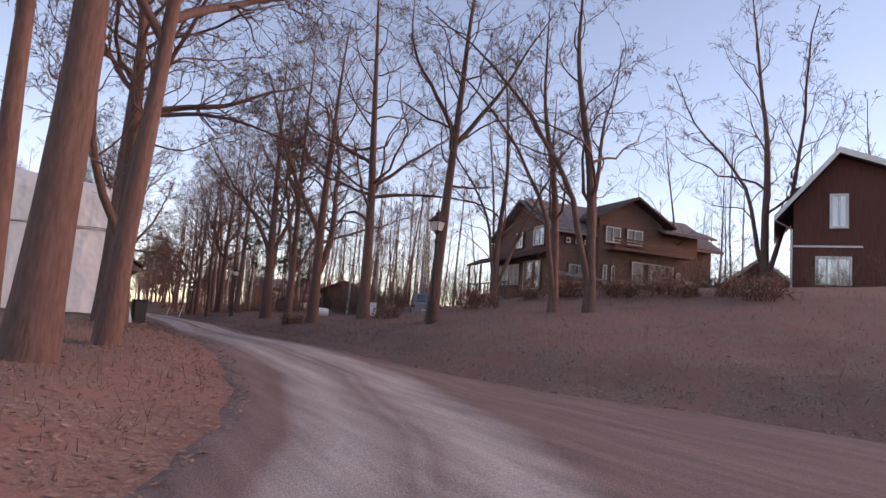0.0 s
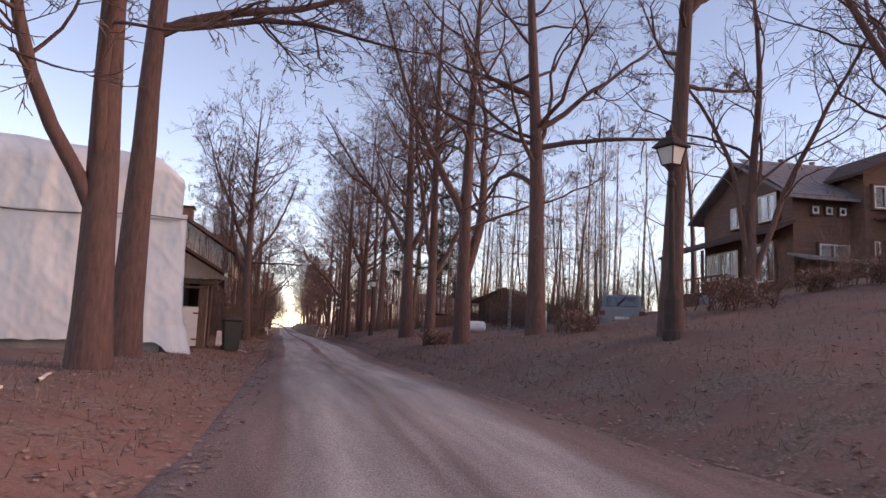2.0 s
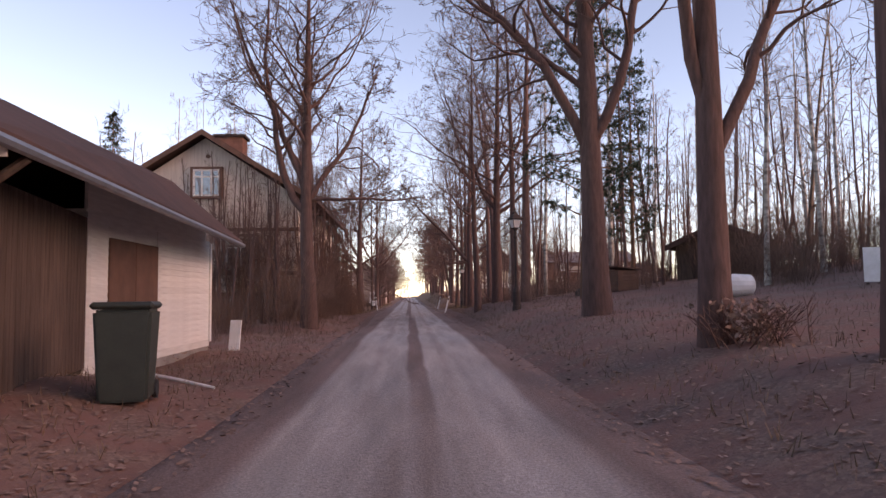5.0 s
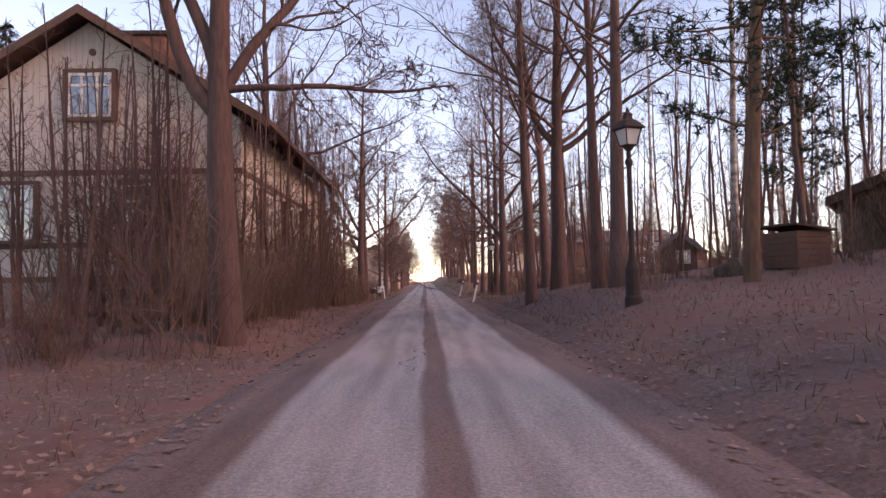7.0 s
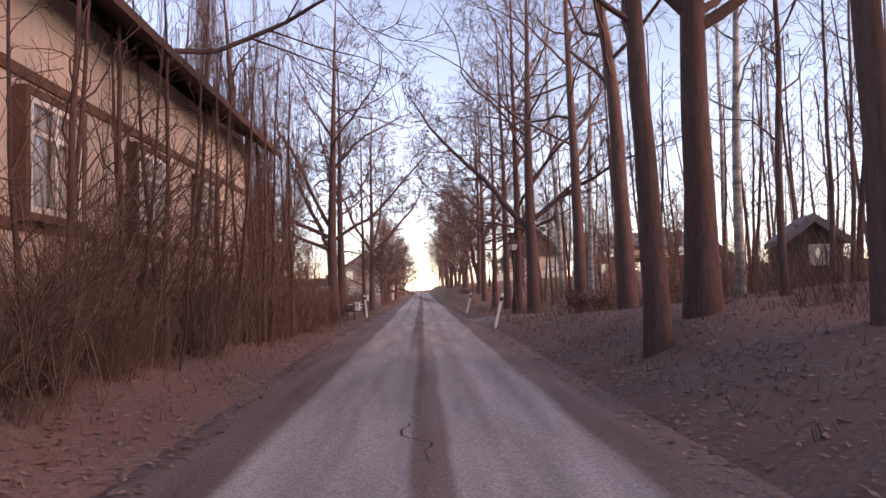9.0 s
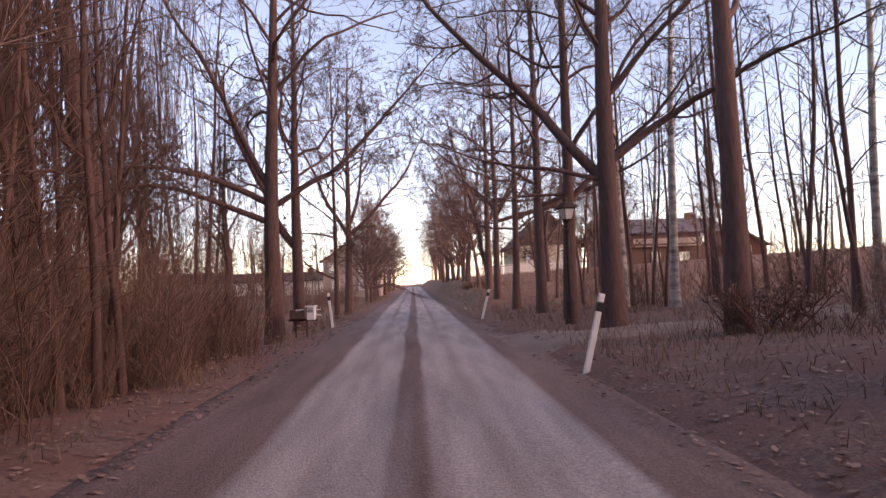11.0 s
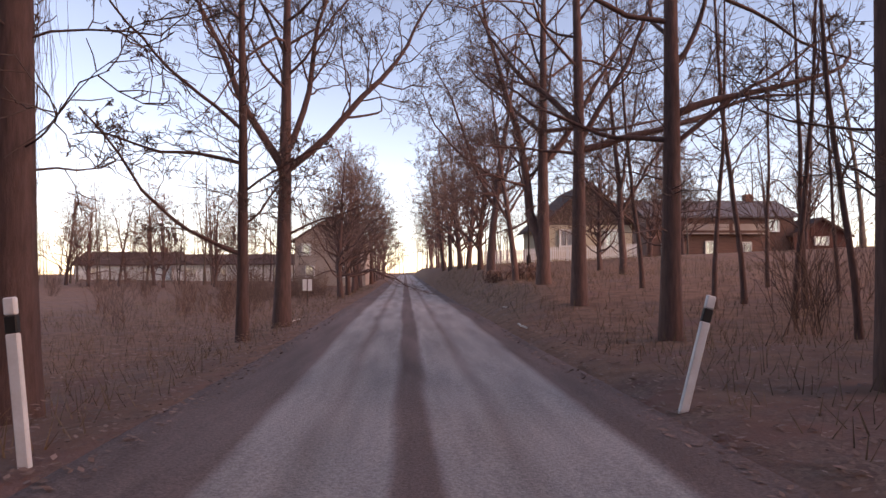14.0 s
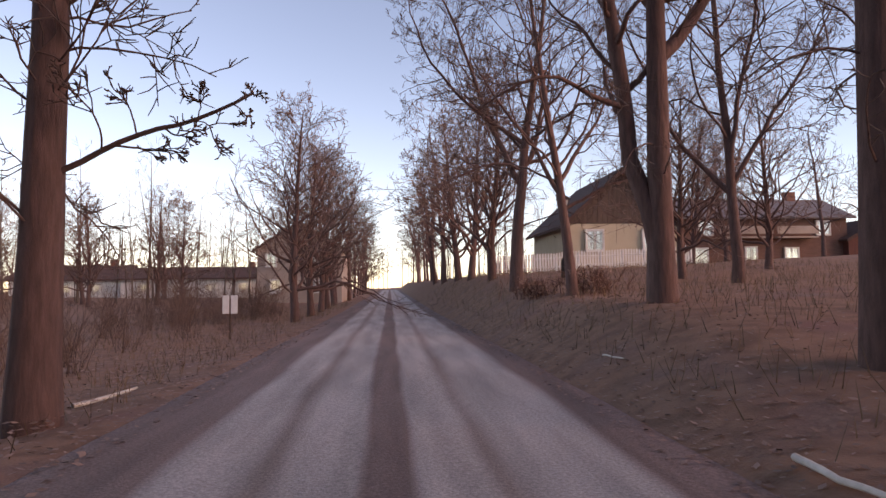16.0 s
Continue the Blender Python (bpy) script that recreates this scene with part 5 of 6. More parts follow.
    for x in (19.9, 20.6, 21.3):
        window_unit(e, "window", x, x + 0.34, 6.9, 7.25, fr, bars=((), ()), curtain=False, case=0.05)
    # balcony
    b = bmesh.new()
    box(b, 22.4, 28.9, 20.8, 21.75, 6.62, 6.8, i)
    part("balcony_floor", b, M_BROWNHOUSE, e)
    for z in (6.9, 7.08, 7.26):
        b = bmesh.new()
        box(b, 22.4, 28.9, 20.8, 20.84, z, z + 0.12, i)
        part("balcony_rail", b, M_TRIMBROWN, e)
    # gable wall towards the road: windows and veranda
    gab = i @ Matrix.Translation((X0 - 0.01, 0, 0)) @ Matrix.Rotation(radians(-90), 4, "Z")
    window_unit(e, "window", -25.0, -23.6, 6.75, 8.05, gab, bars=((0.5,), ()), case=0.06)
    window_unit(e, "window", -27.3, -26.4, 6.75, 7.85, gab, bars=((), ()), case=0.06)
    # lean-to canopy and glazing along the gable wall
    b = bmesh.new()
    v = ((17.9, 33.3, 5.72), (17.9, 22.5, 5.95), (18.99, 22.5, 6.45), (18.99, 33.3, 6.25))
    vs = [b.verts.new(i @ Vector(p)) for p in v] + [b.verts.new(i @ Vector((p[0], p[1], p[2] + 0.14))) for p in v]
    for f in ((3, 2, 1, 0), (4, 5, 6, 7), (0, 1, 5, 4), (1, 2, 6, 5), (2, 3, 7, 6), (3, 0, 4, 7)):
        b.faces.new([vs[k] for k in f])
    bmesh.ops.recalc_face_normals(b, faces=b.faces)
    part("canopy", b, M_ROOF, e)
    window_unit(e, "window", -26.1, -23.9, 3.85, 5.75, gab, bars=((), ()), curtain=False, case=0.07)
    window_unit(e, "window", -29.6, -26.7, 4.2, 5.65, gab, bars=((0.2, 0.4, 0.6, 0.8), ()), case=0.06)
    b = bmesh.new()
    box(b, 18.1, 18.98, 26.6, 33.2, 0.2, 3.55, i)
    part("terrace", b, M_BROWNHOUSE, e)
    for k in range(11):
        b = bmesh.new()
        box(b, 18.12, 18.18, 26.7 + k * 0.62, 26.78 + k * 0.62, 3.552, 4.3, i)
        part("baluster", b, M_TRIMBROWN, e)
    b = bmesh.new()
    box(b, 18.1, 18.2, 26.6, 33.2, 4.302, 4.38, i)
    part("terrace_rail", b, M_TRIMBROWN, e)
    for y in (28.6, 31.0, 33.0):
        b = bmesh.new()
        box(b, 18.0, 18.12, y, y + 0.12, 3.552, 5.78, i)
        part("canopy_post", b, M_TRIMBROWN, e)
    b = bmesh.new()
    box(b, 18.02, 18.09, 27.2, 28.9, 1.6, 3.4, i, 0.01)
    part("garage_door", b, M_CARGREY, e, "grey panel door under the terrace")
    b = bmesh.new()
    w = ((18.6, 22.6, 4.95), (21.85, 22.6, 4.85), (21.7, 20.4, 4.4), (17.9, 20.4, 4.5))
    vs = [b.verts.new(i @ Vector(p)) for p in w] + [b.verts.new(i @ Vector((p[0], p[1], p[2] + 0.1))) for p in w]
    for f in ((3, 2, 1, 0), (4, 5, 6, 7), (0, 1, 5, 4), (1, 2, 6, 5), (2, 3, 7, 6), (3, 0, 4, 7)):
        b.faces.new([vs[k] for k in f])
    bmesh.ops.recalc_face_normals(b, faces=b.faces)
    part("porch_roof", b, M_TILE, e)
    b = bmesh.new()
    box(b, 19.4, 21.8, 20.7, 22.69, 0.2, 4.1, i)
    part("porch_wall", b, M_RED, e)
    for x, y in ((21.2, 26.4), (23.0, 26.4)):
        b = bmesh.new()
        lathe(b, ((0.12, 0), (0.12, 0.35), (0.16, 0.37), (0.16, 0.42)), 10, i @ Matrix.Translation((x, y, ZP + 0.1)))
        part("roof_vent", b, M_TILE, e)
    e.matrix_world = pose(27.04, 27.24, 2.5, 0, 0, -4.1)


brown_house()


def plain_house(name, label, m, w, d, ze, zp, wall, roof, windows=(), over=0.45, trim=None, base=-1.5, chimney=None):
    """A gabled house in its own frame: gable on the local -y side, w wide and d deep."""
    e = thing(name, m, label, "house")
    part("wall", prism(((-w / 2, base), (w / 2, base), (w / 2, ze), (0, zp), (-w / 2, ze)), 0, d), wall, e)
    k = (zp - ze) / (w / 2)
    for s in (-1, 1):
        a = s * (w / 2 + over)
        z = zp + 0.03 - k * abs(a)
        part("roof", prism(((a, z), (0, zp + 0.03), (0, zp + 0.2), (a, z + 0.17)), -over, d + over), roof, e)
        part("bargeboard", prism(((a, z - 0.1), (0, zp - 0.08), (0, zp + 0.18), (a, z + 0.15)), -over - 0.05, -over - 0.003), trim or roof, e)
    for x0, x1, z0, z1 in windows:
        window_unit(e, "window", x0, x1, z0, z1, Matrix.Translation((0, -0.02, 0)), bars=((0.5,), ()), case=0.06, case_mat=M_WHITE)
    if chimney:
        part("chimney", boxes((chimney[0] - 0.4, chimney[0] + 0.4, chimney[1], chimney[1] + 0.8, zp - 1.2, zp + 0.8)), M_BRICK, e)
    return e


def red_house():
    """Gable wall towards the road bend, with a steep and a gentle roof slope; local x runs along the gable."""
    e = thing("house", pose(28.26, 12.89, 3.6, 0, 0, -53.3), "dark red wooden house with pale bargeboards on the bank", "house")
    part("wall", prism(((0, -3), (8.5, -3), (8.5, 5.4), (2.1, 7.9), (0, 5.3)), 0, 8), M_RED, e)
    for a, za, b, zb in ((-0.95, 4.35, 2.1, 8.0), (2.1, 8.0, 9.4, 5.2)):
        part("roof", prism(((a, za), (b, zb), (b, zb + 0.2), (a, za + 0.2)), -0.8, 8.8), M_TILE, e)
        part("bargeboard", prism(((a, za - 0.14), (b, zb - 0.14), (b, zb + 0.17), (a, za + 0.17)), -0.86, -0.805), M_WHITE, e)
    wall = Matrix.Translation((0, -0.02, 0))
    window_unit(e, "window", 1.75, 2.5, 4.0, 5.75, wall, bars=((0.5,), ()), case=0.06, case_mat=M_WHITE)
    window_unit(e, "window", 1.1, 2.65, 1.0, 2.4, wall, bars=((0.3, 0.65), ()), case=0.06, case_mat=M_WHITE)
    part("drip_board", boxes((0.0, 3.2, -0.05, -0.003, 2.95, 3.05)), M_WHITE, e)
    b = bmesh.new()
    rod(b, (-0.9, -0.6, 4.3), (-0.08, -0.1, 3.9), 0.05, 8)
    rod(b, (-0.08, -0.1, 3.9), (-0.08, -0.1, -2), 0.05, 8)
    part("downpipe", b, M_STEEL, e)


red_house()
plain_house("outbuilding", "low red outbuilding with white bargeboards", pose(37.5, 22.1, 4.0, 0, 0, -45), 4.4, 5, 1.7, 3.4, M_RED, M_TILE, (), 0.4, M_WHITE, base=-2)
yellow_house = plain_house("house", "yellow plastered house with a steep dark roof", pose(13.6, 114.2, ground_z(13.6, 114) + 0.1), 6.6, 9, 2.6, 5.6, M_YELLOW, M_ROOF,
            ((-2.2, -1.2, 0.9, 2.1), (1.2, 2.2, 0.9, 2.1)), 0.5)
# dark boards added over the gable to stand in for a hip roof slope
for k in range(22):
    x = -3.25 + k * 0.295
    tops = [5.55 - abs(q) * 3.0 / 3.3 for q in (x, x + 0.285)]
    if min(tops) > 2.55:
        part("plank", prism(((x, 2.5), (x + 0.285, 2.5), (x + 0.285, tops[1]), (x, tops[0])), -0.045, -0.004), M_DARKWOOD, yellow_house, "dark boards standing in for a hip roof face" if k == 0 else "")
plain_house("house", "pale two-storey house with small dark windows", pose(-8.2, 138, -0.3, 0, 0, 0), 7.6, 11, 5.0, 7.4, M_PALE, M_ROOF,
            ((-3.0, -2.1, 3.4, 4.6), (1.0, 1.9, 3.4, 4.6), (-2.6, -1.7, 1.0, 2.2), (1.0, 1.9, 1.0, 2.2)), 0.4)


def long_house(name, label, m, length, depth, ze, zp, wall, roof, windows, balconies=()):
    """A long low house whose eave faces the local -y side."""
    e = thing(name, m, label, "house")
    part("wall", boxes((0, length, 0, depth, -1.5, ze)), wall, e)
    k = (zp - ze) / (depth / 2)
    for s in (0, 1):
        ye = -0.6 if s == 0 else depth + 0.6
        z = ze - 0.6 * k + 0.03
        b = prism(((ye, z), (depth / 2, zp), (depth / 2, zp + 0.15), (ye, z + 0.15)), -0.5, length + 0.5)
        bmesh.ops.transform(b, matrix=Matrix(((0, 1, 0, 0), (1, 0, 0, 0), (0, 0, 1, 0), (0, 0, 0, 1))), verts=b.verts)
        bmesh.ops.recalc_face_normals(b, faces=b.faces)
        part("roof", b, roof, e)
    for x0, x1, z0, z1 in windows:
        window_unit(e, "window", x0, x1, z0, z1, Matrix.Translation((0, -0.02, 0)), bars=((0.5,), ()), case=0.06, case_mat=M_WHITE)
    for x0, x1, z in balconies:
        part("balcony", boxes((x0, x1, -1.0, -0.003, z, z + 0.12), (x0, x1, -1.0, -0.95, z + 0.35, z + 1.0)), M_PALE, e, "pale balcony rail")
    part("chimney", boxes((length * 0.8, length * 0.8 + 0.8, depth / 2 - 0.4, depth / 2 + 0.4, zp - 0.5, zp + 0.8)), M_BRICK, e)
    return e


long_house("house", "long brown two-storey house with tiled roof behind the field", pose(24.0, 130.5, 2.6), 15.2, 8, 4.2, 6.0, M_BROWNHOUSE, M_TILE,
           ((2, 3.2, 2.6, 3.8), (12.4, 13.6, 2.6, 3.8), (1.5, 2.7, 0.2, 1.5), (9.5, 10.7, 0.2, 1.5), (6.0, 7.0, 0.0, 1.6)), ((3.4, 8.0, 2.3), (8.4, 12.0, 2.3)))
plain_house("outbuilding", "small dark cabin beside the long house", pose(41.6, 129.8, 3.2), 5.6, 5, 1.6, 3.2, M_RED, M_ROOF, ((-0.7, 0.7, 0.6, 1.4),), 0.4)
long_house("house", "low pale house with a reddish roof beyond the field", pose(-46, 161, -0.2), 13, 8, 2.7, 4.4, M_WHITE, M_ROOF, ((2, 3.2, 0.8, 2.0), (6, 7.2, 0.8, 2.0), (9.5, 10.7, 0.8, 2.0)))
long_house("house", "low pale row house with reddish roof and chimney", pose(-32.5, 160, -0.2), 18, 8, 2.7, 4.0, M_WHITE, M_ROOF, ((2, 3.4, 0.8, 2.0), (6, 7.4, 0.8, 2.0), (10, 11.4, 0.8, 2.0), (14, 15.4, 0.8, 2.0)))


def picket_fence():
    e = thing("picket_fence", pose(5.2, 110.8, 0), "white picket fence in front of the yellow house", "fence")
    i = e.matrix_world.inverted()
    me = bpy.data.meshes.new("picket")
    v = [(-0.045, 0, 0), (0.045, 0, 0), (0.045, 0, 0.88), (0, 0, 0.95), (-0.045, 0, 0.88)]
    v += [(x, 0.02, z) for x, _, z in v]
    me.from_pydata(v, [], [(0, 1, 2, 3, 4), (9, 8, 7, 6, 5), (0, 5, 6, 1), (1, 6, 7, 2), (2, 7, 8, 3), (3, 8, 9, 4), (4, 9, 5, 0)])
    me.materials.append(M_WHITE)
    for k in range(74):
        x = 5.2 + k * 0.15
        o = new("picket", me)
        o.parent = e
        o.matrix_local = i @ pose(x, 110.8, ground_z(x, 110.8) + 0.05)
    for k in range(0, 74, 8):
        b = bmesh.new()
        x = 5.2 + k * 0.15
        z = ground_z(x, 110.85)
        box(b, x - 0.05, x + 0.05, 110.86, 110.96, z - 0.2, z + 0.9, i)
        part("post", b, M_WHITE, e)
    for dz in (0.25, 0.7):
        b = bmesh.new()
        for k in range(0, 72, 8):
            x, x2 = 5.2 + k * 0.15, 5.2 + (k + 8) * 0.15
            rod(b, i @ Vector((x, 110.84, ground_z(x, 110.8) + dz)), i @ Vector((x2, 110.84, ground_z(x2, 110.8) + dz)), 0.03, 4)
        part("rail", b, M_WHITE, e)


picket_fence()

plain_house("shed", "small dark wooden shed on the wooded bank", pose(13.8, 43.9, ground_z(13.8, 43.9) - 0.1, 0, 0, -36), 3.8, 4, 1.5, 2.3, M_DARKWOOD, M_ROOF, (), 0.4)
plain_house("shed", "little weathered shed behind the birches", pose(11.7, 56.2, ground_z(11.7, 56) + 0.25, 0, 0, -18), 1.5, 2.2, 1.3, 1.9, M_DARKWOOD, M_TILE, ((-0.1, 0.4, 0.6, 1.1),), 0.2)


def compost_box():
    """A slatted box of dark boards with a sloping lid."""
    e = thing("compost_box", pose(8.1, 40.2, ground_z(8.1, 40.2), 0, 0, 15), "dark wooden compost box with a sloping lid on the bank", "box")
    for k in range(6):
        z = k * 0.13
        for x0, x1, y0, y1 in ((-0.44, 0.44, -0.5, -0.47), (-0.44, 0.44, 0.47, 0.5), (-0.44, -0.41, -0.468, 0.468), (0.41, 0.44, -0.468, 0.468)):
            part("board", boxes((x0, x1, y0, y1, z, z + 0.12)), M_TRIMBROWN, e)
    for sx in (-0.39, 0.39):
        for sy in (-0.45, 0.45):
            part("post", boxes((sx - 0.018, sx + 0.018, sy - 0.018, sy + 0.018, -0.1, 0.77)), M_TRIMBROWN, e)
    part("lid", moved(boxes((-0.52, 0.52, -0.6, 0.6, 0, 0.04)), Matrix.Translation((0, 0, 0.83)) @ Matrix.Rotation(radians(7), 4, "Y")), M_ROOF, e)


compost_box()

from mathutils.bvhtree import BVHTree


# ---- lamps, posts and small things ----
def street_lamp(x, y, s=1.0, lean=0.0):
    e = thing("street_lamp", pose(*stand(x, y), lean, 0, 20), "black iron street lamp with a four-sided frosted lantern", "street lamp", "old-style lamps along the road")
    e.scale = (s, s, s)
    b = bmesh.new()
    lathe(b, ((0.15, -0.1), (0.15, 0.12), (0.13, 0.16), (0.125, 0.62), (0.10, 0.7), (0.075, 0.78)), 12)
    part("base", b, M_IRON, e)
    b = bmesh.new()
    lathe(b, ((0.058, 0.78), (0.05, 1.0), (0.045, 2.45), (0.07, 2.5), (0.07, 2.56), (0.045, 2.6), (0.04, 2.72), (0.10, 2.8), (0.12, 2.82)), 12)
    part("pole", b, M_IRON, e)
    b = bmesh.new()
    corner = lambda z, r: [Vector((r * a, r * c, z)) for a, c in ((-1, -1), (1, -1), (1, 1), (-1, 1))]
    lo, hi = corner(2.83, 0.105), corner(3.12, 0.165)
    for a, c in zip(lo, hi):
        rod(b, a, c, 0.012, 4)
    for ring in (lo, hi):
        for k in range(4):
            rod(b, ring[k], ring[(k + 1) % 4], 0.012, 4)
    part("lantern_frame", b, M_IRON, e)
    lo, hi = corner(2.835, 0.1), corner(3.115, 0.158)
    for k in range(4):
        b = bmesh.new()
        q = [lo[k], lo[(k + 1) % 4], hi[(k + 1) % 4], hi[k]]
        n = (q[1] - q[0]).cross(q[3] - q[0]).normalized() * -0.004
        v = [b.verts.new(p) for p in q] + [b.verts.new(p + n) for p in q]
        for f in ((0, 1, 2, 3), (7, 6, 5, 4), (0, 4, 5, 1), (1, 5, 6, 2), (2, 6, 7, 3), (3, 7, 4, 0)):
            b.faces.new([v[j] for j in f])
        part("pane", b, M_LANTERN, e, "frosted pane")
    b = bmesh.new()
    lathe(b, ((0.30, 3.12), (0.31, 3.14), (0.16, 3.27), (0.09, 3.31), (0.085, 3.37), (0.10, 3.39), (0.03, 3.44), (0.025, 3.5), (0.005, 3.53)), 4, Matrix.Rotation(radians(45), 4, "Z"))
    part("cap", b, M_IRON, e)
    return e


street_lamp(5.12, 9.3, 1.08)
street_lamp(3.6, 37.35, 0.98)
street_lamp(3.9, 64.5, 0.93)
street_lamp(6.6, 101.0, 0.95)


def marker_post(x, y, tilt, height=1.05):
    """A thin roadside marker post with a dark band near its top."""
    e = thing("marker_post", pose(*stand(x, y), 0, tilt, 0), "leaning white roadside marker post with a dark band", "marker post", "marker posts along the road")
    part("post", boxes((-0.04, 0.04, -0.025, 0.025, -0.25, height - 0.24), bevel=0.008), M_POST, e)
    part("band", boxes((-0.041, 0.041, -0.026, 0.026, height - 0.238, height - 0.12), bevel=0.008), M_BLACK, e, "black band")
    part("tip", boxes((-0.04, 0.04, -0.025, 0.025, height - 0.118, height), bevel=0.01), M_POST, e)
    return e


marker_post(2.19, 56.5, 14)
marker_post(2.3, 70.7, 15)
marker_post(-2.62, 69.5, -6, 1.12)


def wheelie_bin(x, y, turn):
    e = thing("wheelie_bin", pose(*stand(x, y), 0, 0, turn), "dark green wheeled rubbish bin beside the shed", "bin")
    b = bmesh.new()
    r = bmesh.ops.create_cube(b, size=1, matrix=Matrix.Translation((0, 0, 0.5)) @ Matrix.Diagonal((0.56, 0.6, 0.94, 1)))
    for v in r["verts"]:
        if v.co.z < 0.4:
            v.co.x *= 0.84
            v.co.y *= 0.8
    bmesh.ops.bevel(b, geom=b.edges[:], offset=0.03, segments=2, affect="EDGES")
    part("body", b, M_BIN, e)
    b = boxes((-0.3, 0.3, -0.34, 0.3, 0.975, 1.05), bevel=0.03)
    box(b, -0.24, 0.24, 0.3, 0.38, 0.96, 1.0, None, 0.01)
    part("lid", b, M_BIN, e)
    for sx in (-1, 1):
        b = bmesh.new()
        lathe(b, ((0.1, -0.025), (0.1, 0.025)), 14, Matrix.Translation((sx * 0.24, 0.27, 0.1)) @ Matrix.Rotation(radians(90), 4, "Y"))
        part("wheel", b, M_RUBBER, e)


wheelie_bin(-2.97, 22.1, 12)


def bicycle(x, y, turn):
    e = thing("bicycle", pose(*stand(x, y), 0, 12, turn), "old bicycle with pale rims leaning on the carport wall", "bicycle")
    for cx in (-0.52, 0.52):
        m = Matrix.Translation((cx, 0, 0.33)) @ Matrix.Rotation(radians(90), 4, "X")
        ring = [(math.cos(2 * math.pi * k / 28), math.sin(2 * math.pi * k / 28)) for k in range(29)]
        w = part("wheel", tuple(q.tolist() for q in tubes([([(cx + 0.33 * a, 0, 0.33 + 0.33 * c) for a, c in ring], [0.015] * 29, 6)])), M_RUBBER, e)
        part("rim", tuple(q.tolist() for q in tubes([([(cx + 0.308 * a, 0, 0.33 + 0.308 * c) for a, c in ring], [0.009] * 29, 5)])), M_STEEL, w, "steel rim")
        b = bmesh.new()
        lathe(b, ((0.0, -0.03), (0.018, -0.03), (0.018, 0.03), (0.0, 0.03)), 8, m)
        part("hub", b, M_STEEL, w)
        for k in range(12):
            b = bmesh.new()
            a = 2 * math.pi * k / 12
            rod(b, (cx, 0, 0.33), (cx + 0.3 * math.cos(a), 0, 0.33 + 0.3 * math.sin(a)), 0.002, 3)
            part("spoke", b, M_STEEL, w)
    b = bmesh.new()
    for a, c in (((-0.52, 0, 0.33), (-0.2, 0, 0.8)), ((-0.2, 0, 0.8), (0.35, 0, 0.85)), ((-0.05, 0, 0.3), (0.37, 0, 0.8)), ((-0.05, 0, 0.3), (-0.22, 0, 0.9)), ((-0.52, 0, 0.33), (-0.05, 0, 0.3)), ((0.52, 0, 0.33), (0.33, 0, 1.0))):
        rod(b, a, c, 0.015, 6)
    part("frame", b, M_REDPAINT, e)
    part("saddle", boxes((-0.36, -0.1, -0.07, 0.07, 0.9, 0.96), bevel=0.02), M_RUBBER, e)
    b = bmesh.new()
    rod(b, (0.33, -0.28, 1.02), (0.33, 0.28, 1.02), 0.012, 6)
    part("handlebar", b, M_STEEL, e)


bicycle(-5.45, 19.85, 8)


